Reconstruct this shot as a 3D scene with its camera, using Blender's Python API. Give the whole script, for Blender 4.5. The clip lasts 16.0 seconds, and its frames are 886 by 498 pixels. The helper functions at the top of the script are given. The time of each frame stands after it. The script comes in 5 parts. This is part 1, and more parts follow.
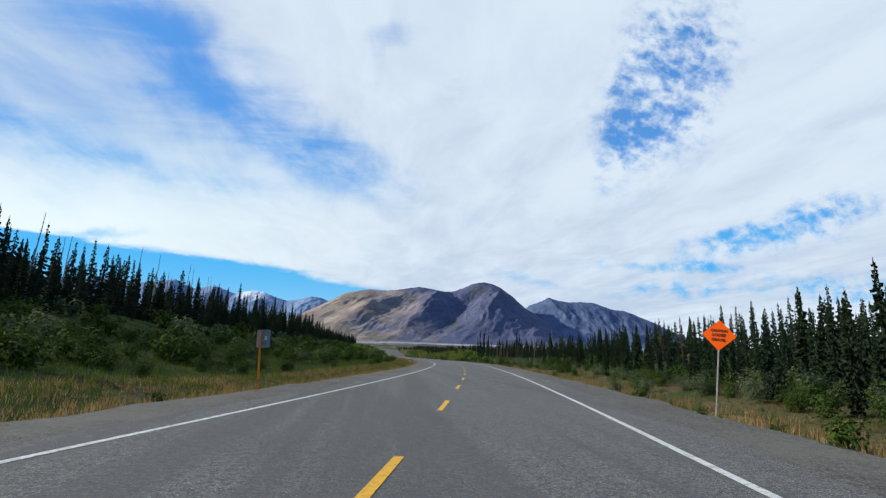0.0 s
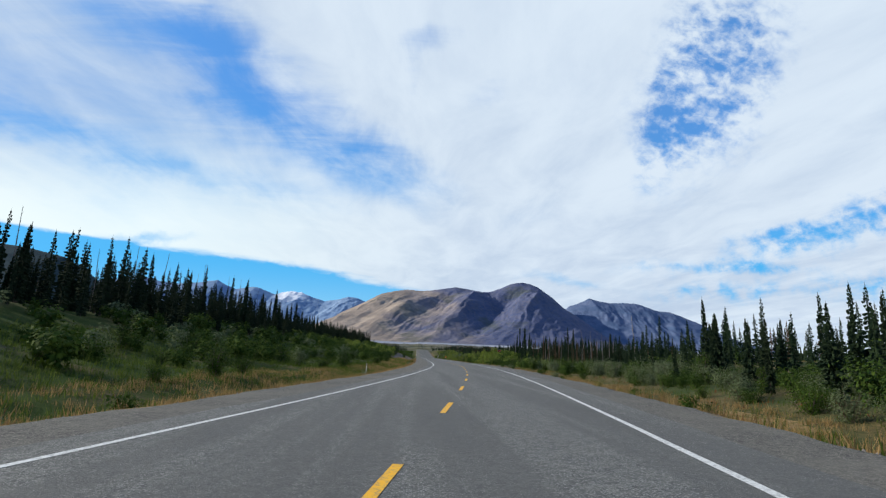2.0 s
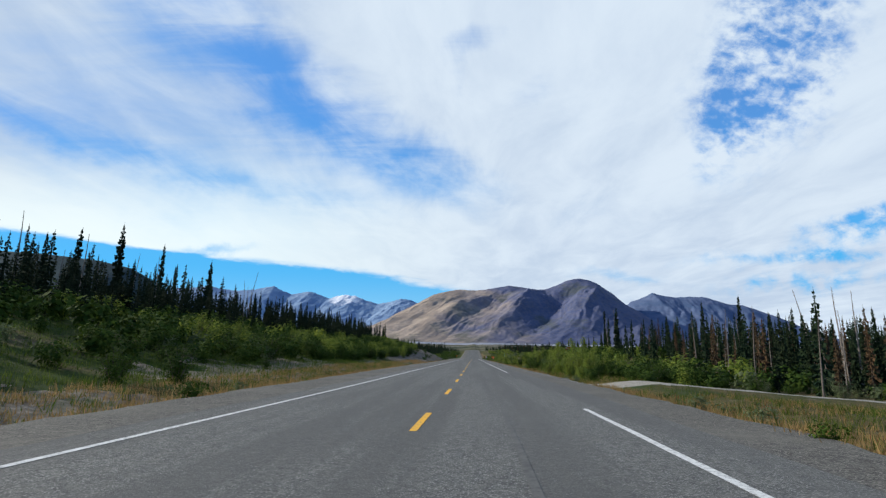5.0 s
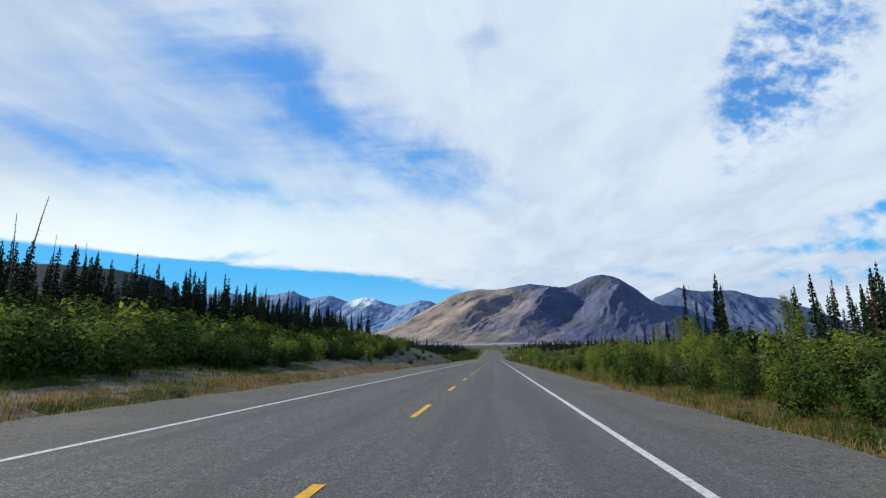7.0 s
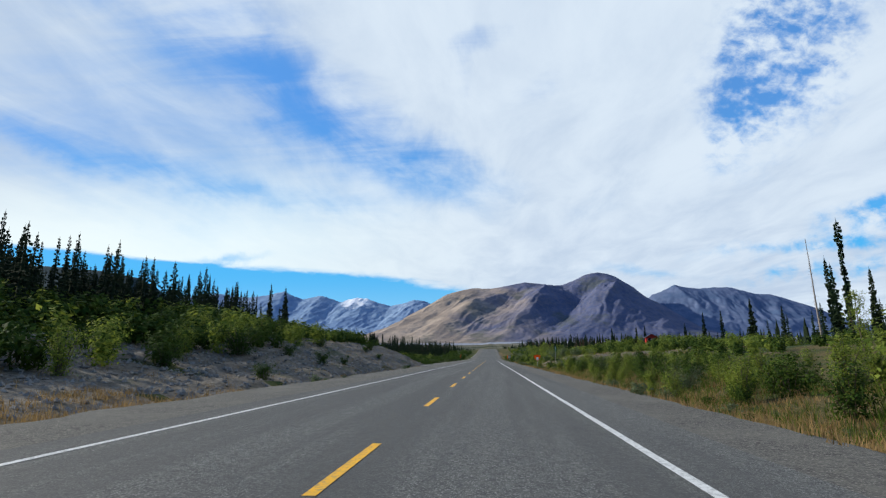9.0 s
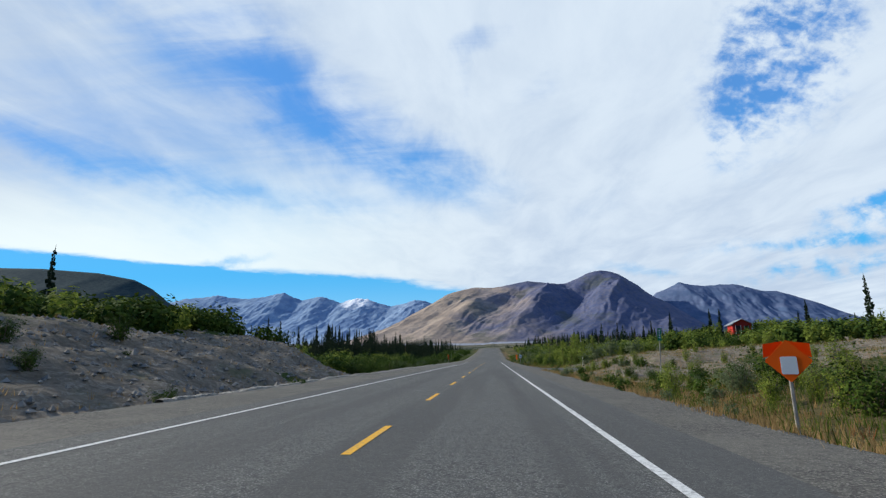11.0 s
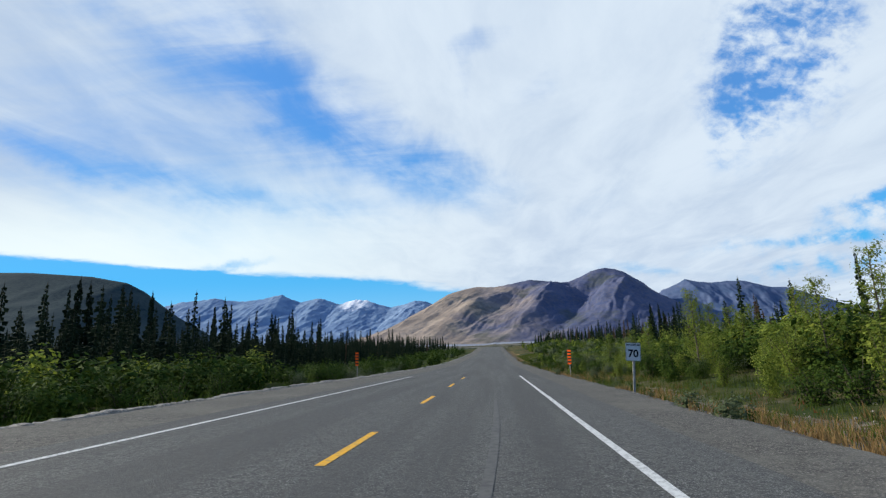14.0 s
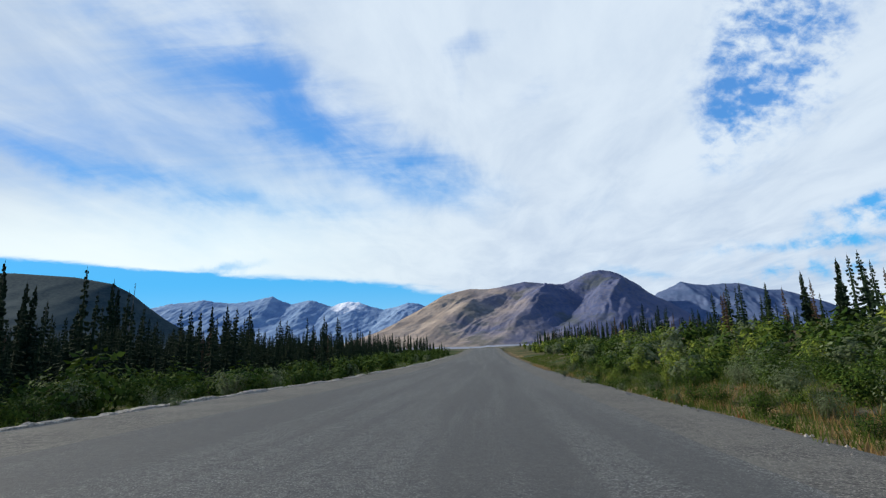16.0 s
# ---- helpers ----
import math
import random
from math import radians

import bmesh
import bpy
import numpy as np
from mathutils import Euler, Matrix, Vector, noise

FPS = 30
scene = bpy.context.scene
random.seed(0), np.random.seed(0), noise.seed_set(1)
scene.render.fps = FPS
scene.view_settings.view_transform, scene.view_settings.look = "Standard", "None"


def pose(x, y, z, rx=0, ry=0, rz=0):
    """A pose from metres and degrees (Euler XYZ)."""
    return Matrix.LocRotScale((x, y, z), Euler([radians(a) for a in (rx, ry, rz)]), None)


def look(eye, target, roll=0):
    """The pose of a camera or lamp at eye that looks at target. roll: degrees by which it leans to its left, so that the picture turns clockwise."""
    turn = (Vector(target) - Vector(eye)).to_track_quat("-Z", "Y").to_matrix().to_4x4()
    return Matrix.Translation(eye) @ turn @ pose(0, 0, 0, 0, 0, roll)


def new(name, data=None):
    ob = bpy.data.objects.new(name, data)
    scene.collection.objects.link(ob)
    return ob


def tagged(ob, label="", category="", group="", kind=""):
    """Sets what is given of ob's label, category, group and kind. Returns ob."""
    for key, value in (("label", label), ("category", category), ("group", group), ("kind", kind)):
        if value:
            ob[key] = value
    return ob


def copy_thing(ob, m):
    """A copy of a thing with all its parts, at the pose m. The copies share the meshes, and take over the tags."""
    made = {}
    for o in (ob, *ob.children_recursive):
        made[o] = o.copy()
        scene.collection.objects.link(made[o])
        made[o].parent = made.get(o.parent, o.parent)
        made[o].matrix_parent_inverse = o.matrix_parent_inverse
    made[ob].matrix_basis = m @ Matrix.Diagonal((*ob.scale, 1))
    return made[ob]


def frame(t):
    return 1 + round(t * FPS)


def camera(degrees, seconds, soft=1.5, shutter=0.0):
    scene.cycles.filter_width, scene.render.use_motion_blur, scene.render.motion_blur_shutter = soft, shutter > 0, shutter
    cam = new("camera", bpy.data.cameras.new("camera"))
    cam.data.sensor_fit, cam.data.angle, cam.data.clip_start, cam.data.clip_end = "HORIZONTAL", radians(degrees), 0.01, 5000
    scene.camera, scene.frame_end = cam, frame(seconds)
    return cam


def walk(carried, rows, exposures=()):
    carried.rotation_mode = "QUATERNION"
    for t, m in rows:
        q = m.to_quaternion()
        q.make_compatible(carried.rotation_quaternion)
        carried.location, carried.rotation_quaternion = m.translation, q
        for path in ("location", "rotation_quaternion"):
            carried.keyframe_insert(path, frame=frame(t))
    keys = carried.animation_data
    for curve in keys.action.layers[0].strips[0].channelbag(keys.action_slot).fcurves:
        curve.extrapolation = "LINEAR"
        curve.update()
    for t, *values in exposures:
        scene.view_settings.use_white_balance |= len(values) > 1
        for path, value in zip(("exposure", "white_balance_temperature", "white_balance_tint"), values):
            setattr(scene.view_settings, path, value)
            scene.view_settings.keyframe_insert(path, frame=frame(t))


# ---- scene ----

# ---- the road's line: heading in degrees right of +y, grade and bank, by metres along it ----
def along(s, stations):
    """Smooth value at s from (s, value) stations."""
    if s <= stations[0][0]:
        return stations[0][1]
    for (a, va), (b, vb) in zip(stations, stations[1:]):
        if s <= b:
            k = (s - a) / (b - a)
            return va + (vb - va) * k
    return stations[-1][1]


HEADING = ((-120, 19.70), (0, 12.40), (40, 10.01), (80, 7.55), (110, 5.27), (142, 2.72), (160, 1.09), (190, 0.00))
GRADE = ((485, 0.0), (560, 1.4), (640, 1.8), (700, 2.6), (780, 2.0), (830, 0.0), (1000, -0.3), (1100, 0.0))
BANK = ((0, -0.33), (40, -0.97), (80, -1.31), (120, -1.44), (160, -1.03), (200, -0.08), (230, 0.12), (330, 0.16), (400, 0.48), (500, 0.20), (560, 0.00))
S0, S1, DS = -120.0, 2400.0, 2.0


def road_line():
    """Points (x, y, z) every DS metres; the straight beyond s = 190 runs along x = 0, y = s."""
    pts, x, y, z = [], 0.0, 0.0, 0.0
    n = int((S1 - S0) / DS)
    for i in range(n + 1):
        pts.append((x, y, z))
        s = S0 + (i + 0.5) * DS
        a, g = radians(along(s, HEADING)), radians(along(s, GRADE))
        x, y, z = x + DS * math.sin(a), y + DS * math.cos(a), z + DS * math.tan(g)
    k = int((300 - S0) / DS)
    ox, oy, oz = pts[k]
    return [(p[0] - ox, p[1] - oy + 300, p[2] - oz) for p in pts]


LINE = road_line()
LY = np.array([p[1] for p in LINE])
LX = np.array([p[0] for p in LINE])
LZ = np.array([p[2] for p in LINE])
LS = S0 + DS * np.arange(len(LINE))


def on_road(s, u, up=0.0):
    """World place u metres right of the centre line at s, on the banked road."""
    x, y, z = np.interp(s, LS, LX), np.interp(s, LS, LY), np.interp(s, LS, LZ)
    a = radians(along(s, HEADING))
    return Vector((x + u * math.cos(a), y - u * math.sin(a), z - u * math.tan(radians(along(s, BANK))) + up))


def eye_pose(s, u, yaw, pitch, roll):
    m = pose(0, 0, 0, 0, 0, yaw) @ pose(0, 0, 0, pitch) @ pose(0, 0, 0, 0, roll) @ pose(0, 0, 0, 90)
    return Matrix.Translation(on_road(s, u, 1.3)) @ m


# seconds, metres along, metres right of the centre line, yaw, pitch, roll
WALK = (
    (0, 0.27, 1.16, -6.64, 12.09, -2.02),
    (0.5, 16.20, 1.17, -5.33, 12.07, -2.57),
    (1, 32.09, 1.15, -4.22, 11.99, -2.67),
    (1.5, 47.92, 1.13, -3.36, 11.94, -2.55),
    (2, 63.71, 1.12, -2.32, 12.08, -2.56),
    (2.5, 79.49, 1.03, -1.10, 12.29, -2.34),
    (3, 95.21, 0.99, 0.05, 11.97, -2.18),
    (3.5, 110.81, 1.00, 0.96, 12.01, -2.29),
    (4, 126.30, 1.03, 2.02, 12.18, -2.31),
    (4.5, 141.67, 1.09, 2.91, 11.99, -2.01),
    (7, 217.81, 1.83, 5.88, 12.11, -0.28),
    (7.5, 233.05, 1.73, 5.88, 11.88, -0.48),
    (8, 248.20, 1.74, 5.74, 12.23, 0.20),
    (8.5, 263.20, 1.75, 5.49, 12.05, 0.62),
    (9, 278.19, 1.77, 5.25, 12.14, 0.27),
    (11.5, 354.21, 2.12, 5.44, 12.21, 0.81),
    (12, 369.29, 2.13, 5.36, 12.18, 0.69),
    (12.5, 384.36, 2.18, 5.12, 12.20, 1.39),
    (13, 399.41, 2.22, 4.87, 12.21, 1.62),
    (13.5, 414.49, 2.27, 4.94, 12.43, 1.74),
    (14, 429.64, 2.28, 5.57, 12.37, 1.42),
    (14.5, 444.69, 2.19, 5.65, 12.38, 1.09),
    (15, 459.76, 2.15, 5.42, 12.31, 1.45),
    (15.5, 474.80, 2.15, 5.27, 12.45, 1.28),
    (16, 489.85, 2.15, 4.89, 12.69, 1.38),
)
cam = camera(82.75, 16.0, soft=1.3)
walk(cam, [(t, eye_pose(s, u, yaw, pitch, roll)) for t, s, u, yaw, pitch, roll in WALK], ((0, 0.0, 6350, 7.5), (16, 0.0, 6350, 7.5)))

# ---- sky and sun ----
SUN_TURN, SUN_HIGH = 80.0, 26.0      # degrees left of +y, degrees up


class Nodes:
    """Short ways to add and link shader nodes."""

    def __init__(self, tree):
        self.t = tree
        tree.nodes.clear()

    def add(self, kind, **settings):
        n = self.t.nodes.new(kind)
        for k, v in settings.items():
            setattr(n, k, v)
        return n

    def put(self, socket, value):
        if isinstance(value, bpy.types.NodeSocket):
            self.t.links.new(value, socket)
        else:
            socket.default_value = value

    def math(self, op, a, b=0.0, clamp=False):
        n = self.add("ShaderNodeMath", operation=op, use_clamp=clamp)
        self.put(n.inputs[0], a)
        self.put(n.inputs[1], b)
        return n.outputs[0]

    def mix(self, f, a, b, blend="MIX"):
        n = self.add("ShaderNodeMix", data_type="RGBA", blend_type=blend)
        self.put(n.inputs["Factor"], f)
        self.put(n.inputs[6], a)
        self.put(n.inputs[7], b)
        return n.outputs[2]

    def noise(self, vec, scale, detail=4.0, rough=0.55, lac=2.0, distort=0.0):
        n = self.add("ShaderNodeTexNoise")
        if vec is not None:
            self.put(n.inputs["Vector"], vec)
        for k, v in (("Scale", scale), ("Detail", detail), ("Roughness", rough), ("Lacunarity", lac), ("Distortion", distort)):
            n.inputs[k].default_value = v
        return n.outputs["Fac"]

    def ramp(self, f, *stops):
        n = self.add("ShaderNodeValToRGB")
        self.put(n.inputs[0], f)
        e = n.color_ramp.elements
        while len(e) < len(stops):
            e.new(1.0)
        for el, (p, c) in zip(e, stops):
            el.position = p
            el.color = (*c, 1.0) if not isinstance(c, float) else (c, c, c, 1.0)
        return n.outputs[0]

    def span(self, v, a, b, c=0.0, d=1.0, smooth=True):
        n = self.add("ShaderNodeMapRange", interpolation_type="SMOOTHSTEP" if smooth else "LINEAR")
        self.put(n.inputs["Value"], v)
        for k, x in (("From Min", a), ("From Max", b), ("To Min", c), ("To Max", d)):
            n.inputs[k].default_value = x
        return n.outputs["Result"]

    def mapped(self, vec, loc=(0, 0, 0), rot=0.0, scale=(1, 1, 1), kind="POINT"):
        n = self.add("ShaderNodeMapping", vector_type=kind)
        self.put(n.inputs["Vector"], vec)
        n.inputs["Location"].default_value = loc
        n.inputs["Rotation"].default_value = (0, 0, radians(rot))
        n.inputs["Scale"].default_value = scale
        return n.outputs[0]


# openings between the clouds, as ellipses on a plane one unit ahead: across, up, turn, half length, half width, depth
OPENINGS = (
    (-0.744, 0.829, -35.4, 0.266, 0.125, 0.32),
    (-0.490, 0.643, -36.2, 0.213, 0.100, 0.36),
    (-0.312, 0.499, -35.2, 0.196, 0.085, 0.40),
    (-0.166, 0.412, -30.4, 0.161, 0.064, 0.38),
    (-0.040, 0.355, -23.5, 0.118, 0.045, 0.28),
    (-0.980, 0.930, -24.7, 0.293, 0.089, 0.22),
    (-1.044, 0.500, -18.8, 0.225, 0.035, 0.30),
    (-0.752, 0.408, -16.1, 0.233, 0.031, 0.20),
    (-0.496, 0.344, -16.2, 0.193, 0.027, 0.22),
    (-0.343, 0.318, -14.4, 0.137, 0.020, 0.14),
)
OPENINGS_EAST = (
    (0.658, 0.680, 56.8, 0.205, 0.115, 0.62),
    (0.584, 0.553, 58.4, 0.165, 0.092, 0.56),
    (0.515, 0.450, 52.3, 0.085, 0.042, 0.52),
    (0.764, 0.261, 22.8, 0.090, 0.025, 0.85),
    (0.676, 0.188, 3.5, 0.100, 0.012, 0.60),
    (0.470, 0.179, 2.4, 0.062, 0.013, 0.40),
    (-0.015, 0.665, 15.9, 0.060, 0.028, 0.52),
    (-0.042, 0.570, 79.7, 0.061, 0.018, 0.22),
    (0.128, 0.559, 23.8, 0.049, 0.024, 0.34),
    (0.222, 0.288, 28.8, 0.081, 0.034, 0.16),
    (-0.554, 0.191, -1.7, 0.053, 0.009, 0.50),
    (-0.289, 0.149, -4.5, 0.071, 0.007, 0.50),
    (0.300, 0.148, -1.6, 0.070, 0.010, 0.45),
    (0.620, 0.140, 1.6, 0.120, 0.014, 0.50),
    (0.980, 0.330, 22.0, 0.150, 0.045, 0.75),
    (1.100, 0.170, 2.0, 0.260, 0.030, 0.60),
)


def build_world():
    world = bpy.data.worlds.new("world")
    scene.world = world
    world.use_nodes = True
    n = Nodes(world.node_tree)
    way = n.add("ShaderNodeTexCoord").outputs["Generated"]
    sep = n.add("ShaderNodeSeparateXYZ")
    n.put(sep.inputs[0], way)
    x, y, z = sep.outputs
    ahead = n.math("MAXIMUM", n.math("ABSOLUTE", y), 0.04)
    up = n.math("MAXIMUM", z, 0.02)
    p, q = n.math("ADD", n.math("DIVIDE", x, ahead), 0.009), n.math("SUBTRACT", n.math("DIVIDE", z, ahead), 0.0135)
    pq = n.add("ShaderNodeCombineXYZ")
    n.put(pq.inputs[0], p)
    n.put(pq.inputs[1], q)
    # the cloud layer seen from below
    deck = n.add("ShaderNodeCombineXYZ")
    n.put(deck.inputs[0], n.math("DIVIDE", x, n.math("ADD", up, 0.06)))
    n.put(deck.inputs[1], n.math("DIVIDE", y, n.math("ADD", up, 0.06)))
    streaks = n.noise(n.mapped(deck.outputs[0], rot=2, scale=(1.15, 0.16, 1)), 1.0, 7, 0.58, distort=0.35)
    broad = n.noise(n.mapped(deck.outputs[0], rot=2, scale=(0.42, 0.13, 1)), 1.0, 4, 0.5, distort=0.3)
    tufts = n.noise(n.mapped(deck.outputs[0], rot=10, scale=(1.0, 0.45, 1)), 3.2, 6, 0.6, distort=0.4)
    ripple = n.noise(n.mapped(pq.outputs[0], rot=-57, scale=(0.85, 1.05, 1)), 27.0, 5, 0.6, distort=0.2)
    wisps = n.noise(n.mapped(pq.outputs[0], rot=24, scale=(1.6, 9, 1)), 1.3, 6, 0.6, distort=0.4)
    # ragged edges
    warp = n.add("ShaderNodeTexNoise")
    n.put(warp.inputs["Vector"], pq.outputs[0])
    warp.inputs["Scale"].default_value, warp.inputs["Detail"].default_value = 5.5, 6.0
    warp.inputs["Roughness"].default_value = 0.6
    off = n.add("ShaderNodeVectorMath", operation="MULTIPLY_ADD")
    n.put(off.inputs[0], warp.outputs["Color"])
    off.inputs[1].default_value, off.inputs[2].default_value = (0.16, 0.13, 0), (-0.08, -0.065, 0)
    bent = n.add("ShaderNodeVectorMath", operation="ADD")
    n.put(bent.inputs[0], pq.outputs[0])
    n.put(bent.inputs[1], off.outputs[0])
    gap = 0.0
    for cx, cy, turn, long, wide, deep in OPENINGS + OPENINGS_EAST:
        v = n.mapped(bent.outputs[0], (cx, cy, 0), turn, (long, wide, 1), "TEXTURE")
        d = n.add("ShaderNodeVectorMath", operation="LENGTH")
        n.put(d.inputs[0], v)
        gap = n.math("ADD", gap, n.span(d.outputs["Value"], 2.1, 0.0, 0.0, deep))
    # clear band over the western horizon, its upper edge falling to the right
    edge = n.math("MULTIPLY_ADD", p, -0.118)
    edge.node.inputs[2].default_value = 0.116
    below = n.math("SUBTRACT", edge, n.math("ADD", q, n.math("MULTIPLY", n.math("SUBTRACT", wisps, 0.5), 0.07)))
    band = n.span(below, -0.010, 0.016)
    band = n.math("MULTIPLY", band, n.span(p, 0.22, -0.12))
    gap = n.math("ADD", gap, n.math("MULTIPLY", band, 1.8))
    # thinner veil in the west, wide and soft, and streaks that run away over the land
    pale = n.mapped(bent.outputs[0], (-0.72, 0.50, 0), -22, (0.62, 0.24, 1), "TEXTURE")
    pl = n.add("ShaderNodeVectorMath", operation="LENGTH")
    n.put(pl.inputs[0], pale)
    west_veil = n.span(pl.outputs["Value"], 1.4, 0.1, 0.0, 0.50)
    veil = n.math("MULTIPLY", n.math("SUBTRACT", streaks, 0.50), n.span(p, 0.15, -0.5, 0.30, 0.85))
    wide = n.math("MULTIPLY", n.math("SUBTRACT", broad, 0.52), 0.45)
    fine = n.math("MULTIPLY", n.math("SUBTRACT", tufts, 0.5), 0.40)
    curd = n.math("MULTIPLY", n.math("MULTIPLY", n.math("SUBTRACT", ripple, 0.49), 4.8), n.span(p, 0.28, 0.55))
    curd = n.math("MULTIPLY", curd, n.math("MINIMUM", n.math("ADD", gap, 0.04), 0.6))
    strand = n.math("MULTIPLY", n.math("SUBTRACT", wisps, 0.52), n.span(p, 0.3, -0.2, 0.15, 0.55))
    low = n.span(q, 0.10, 0.45, 0.25, 1.0)
    loose = n.math("MULTIPLY", n.math("ADD", n.math("ADD", veil, wide), n.math("ADD", fine, strand)), low)
    torn = n.math("MULTIPLY", gap, n.span(n.math("ADD", n.math("MULTIPLY", tufts, 0.55), n.math("MULTIPLY", wisps, 0.45)), 0.34, 0.66, 0.55, 1.40))
    open_ = n.math("ADD", n.math("ADD", torn, west_veil), n.math("ADD", loose, curd))
    # overhead and behind, out of view, kept mostly clear to lower the fill light
    open_ = n.math("ADD", open_, n.span(z, 0.58, 0.85, 0.0, 0.85))
    open_ = n.math("ADD", open_, n.span(y, 0.25, -0.3, 0.0, 0.85))
    open_ = n.span(open_, 0.0, 1.25)
    sky = n.add("ShaderNodeTexSky", sky_type="NISHITA", sun_disc=False)
    sky.sun_elevation, sky.sun_rotation = radians(SUN_HIGH), radians(-SUN_TURN)
    sky.air_density, sky.dust_density, sky.ozone_density = 1.0, 0.3, 3.0
    blue = n.mix(1.0, sky.outputs[0], (0.060, 0.130, 0.195, 1), "MULTIPLY")
    low_blue = n.mix(n.span(q, 0.0, 0.17), (0.34, 0.66, 0.90, 1), (0.085, 0.47, 0.88, 1))
    deep = n.mix(n.span(q, 0.14, 0.55), low_blue, (0.14, 0.365, 0.80, 1))
    blue = n.mix(0.7, blue, n.mix(1.0, blue, deep, "DARKEN"))
    blue = n.mix(0.55, blue, deep)
    shade = n.span(n.math("ADD", n.math("MULTIPLY", broad, 0.6), n.math("MULTIPLY", tufts, 0.4)), 0.36, 0.62, 0.0, 1.0)
    cloud = n.mix(shade, (0.735, 0.82, 0.925, 1), (0.53, 0.63, 0.785, 1))
    # the low west is brighter, towards the sun
    west = n.math("MULTIPLY", n.span(p, 0.15, -0.6), n.span(q, 0.50, 0.22))
    cloud = n.mix(west, cloud, (0.90, 0.985, 1.0, 1))
    # the clear sky overhead and behind, mostly unseen, is darkened for less fill
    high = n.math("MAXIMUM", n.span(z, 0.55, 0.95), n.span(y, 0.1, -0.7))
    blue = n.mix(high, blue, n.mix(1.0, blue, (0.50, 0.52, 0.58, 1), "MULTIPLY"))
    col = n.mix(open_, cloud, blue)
    bg = n.add("ShaderNodeBackground")
    n.put(bg.inputs[0], col)
    bg.inputs[1].default_value = 1.0
    out = n.add("ShaderNodeOutputWorld")
    n.put(out.inputs[0], bg.outputs[0])


build_world()
sun = new("sun", bpy.data.lights.new("sun", "SUN"))
sun.data.energy, sun.data.angle, sun.data.color = 5.0, radians(1.0), (1.0, 0.92, 0.79)
ta, te = radians(SUN_TURN), radians(SUN_HIGH)
sun.matrix_world = look((0, 0, 300), (300 * math.sin(ta) * math.cos(te), -300 * math.cos(ta) * math.cos(te), 300 - 300 * math.sin(te)))

# ---- materials ----
def material(name, colour, rough=0.9, vec="Object", bump=0.0, bump_scale=8.0, spec=0.25, metal=0.0, thin=0.0):
    """colour: a function of (nodes, vector) that gives a colour socket, or a plain colour."""
    m = bpy.data.materials.new(name)
    m.use_nodes = True
    n = Nodes(m.node_tree)
    tc = n.add("ShaderNodeTexCoord").outputs[vec] if vec != "World" else n.add("ShaderNodeNewGeometry").outputs["Position"]
    b = n.add("ShaderNodeBsdfPrincipled")
    base = colour(n, tc) if callable(colour) else (*colour, 1.0)
    n.put(b.inputs["Base Color"], base)
    b.inputs["Roughness"].default_value = rough
    b.inputs["Metallic"].default_value = metal
    b.inputs["Specular IOR Level"].default_value = spec
    if bump:
        k = n.add("ShaderNodeBump")
        k.inputs["Strength"].default_value = bump
        k.inputs["Distance"].default_value = 0.1
        n.put(k.inputs["Height"], n.noise(tc, bump_scale, 5, 0.6))
        n.put(b.inputs["Normal"], k.outputs[0])
    o = n.add("ShaderNodeOutputMaterial")
    if thin:
        tr, mx = n.add("ShaderNodeBsdfTranslucent"), n.add("ShaderNodeMixShader")
        n.put(tr.inputs[0], base)
        mx.inputs[0].default_value = thin
        n.put(mx.inputs[1], b.outputs[0])
        n.put(mx.inputs[2], tr.outputs[0])
        n.put(o.inputs[0], mx.outputs[0])
    else:
        n.put(o.inputs[0], b.outputs[0])
    return m


def rgb(*c):
    return (*c, 1.0)


def varied(a, b, by="object", noise_scale=0.0, c=None):
    """Colour between a and b, by the object's chance, the leaf's chance or noise."""
    def f(n, vec):
        if by == "object":
            r = n.add("ShaderNodeObjectInfo").outputs["Random"]
        else:
            r = n.add("ShaderNodeNewGeometry").outputs["Random Per Island"]
        col = n.mix(r, rgb(*a), rgb(*b))
        if by == "leaf":
            col = n.mix(n.math("MULTIPLY", n.add("ShaderNodeObjectInfo").outputs["Random"], 0.45), col, rgb(*(c or a)))
        if noise_scale:
            k = n.span(n.noise(vec, noise_scale, 3), 0.3, 0.7, 0.72, 1.25)
            col = n.mix(1.0, col, k, "MULTIPLY")
        return col
    return f


def chips(n, v, scale, dark, light):
    """Single stone chips, each with its own grey."""
    stone = n.add("ShaderNodeTexVoronoi")
    n.put(stone.inputs["Vector"], v)
    stone.inputs["Scale"].default_value = scale
    sep = n.add("ShaderNodeSeparateColor")
    n.put(sep.inputs[0], stone.outputs["Color"])
    col = n.mix(n.math("POWER", sep.outputs[0], 1.6), rgb(*dark), rgb(*light))
    return n.mix(n.span(stone.outputs["Distance"], 0.30, 0.55, 0.0, 0.75), col, rgb(*(0.5 * c for c in dark)))


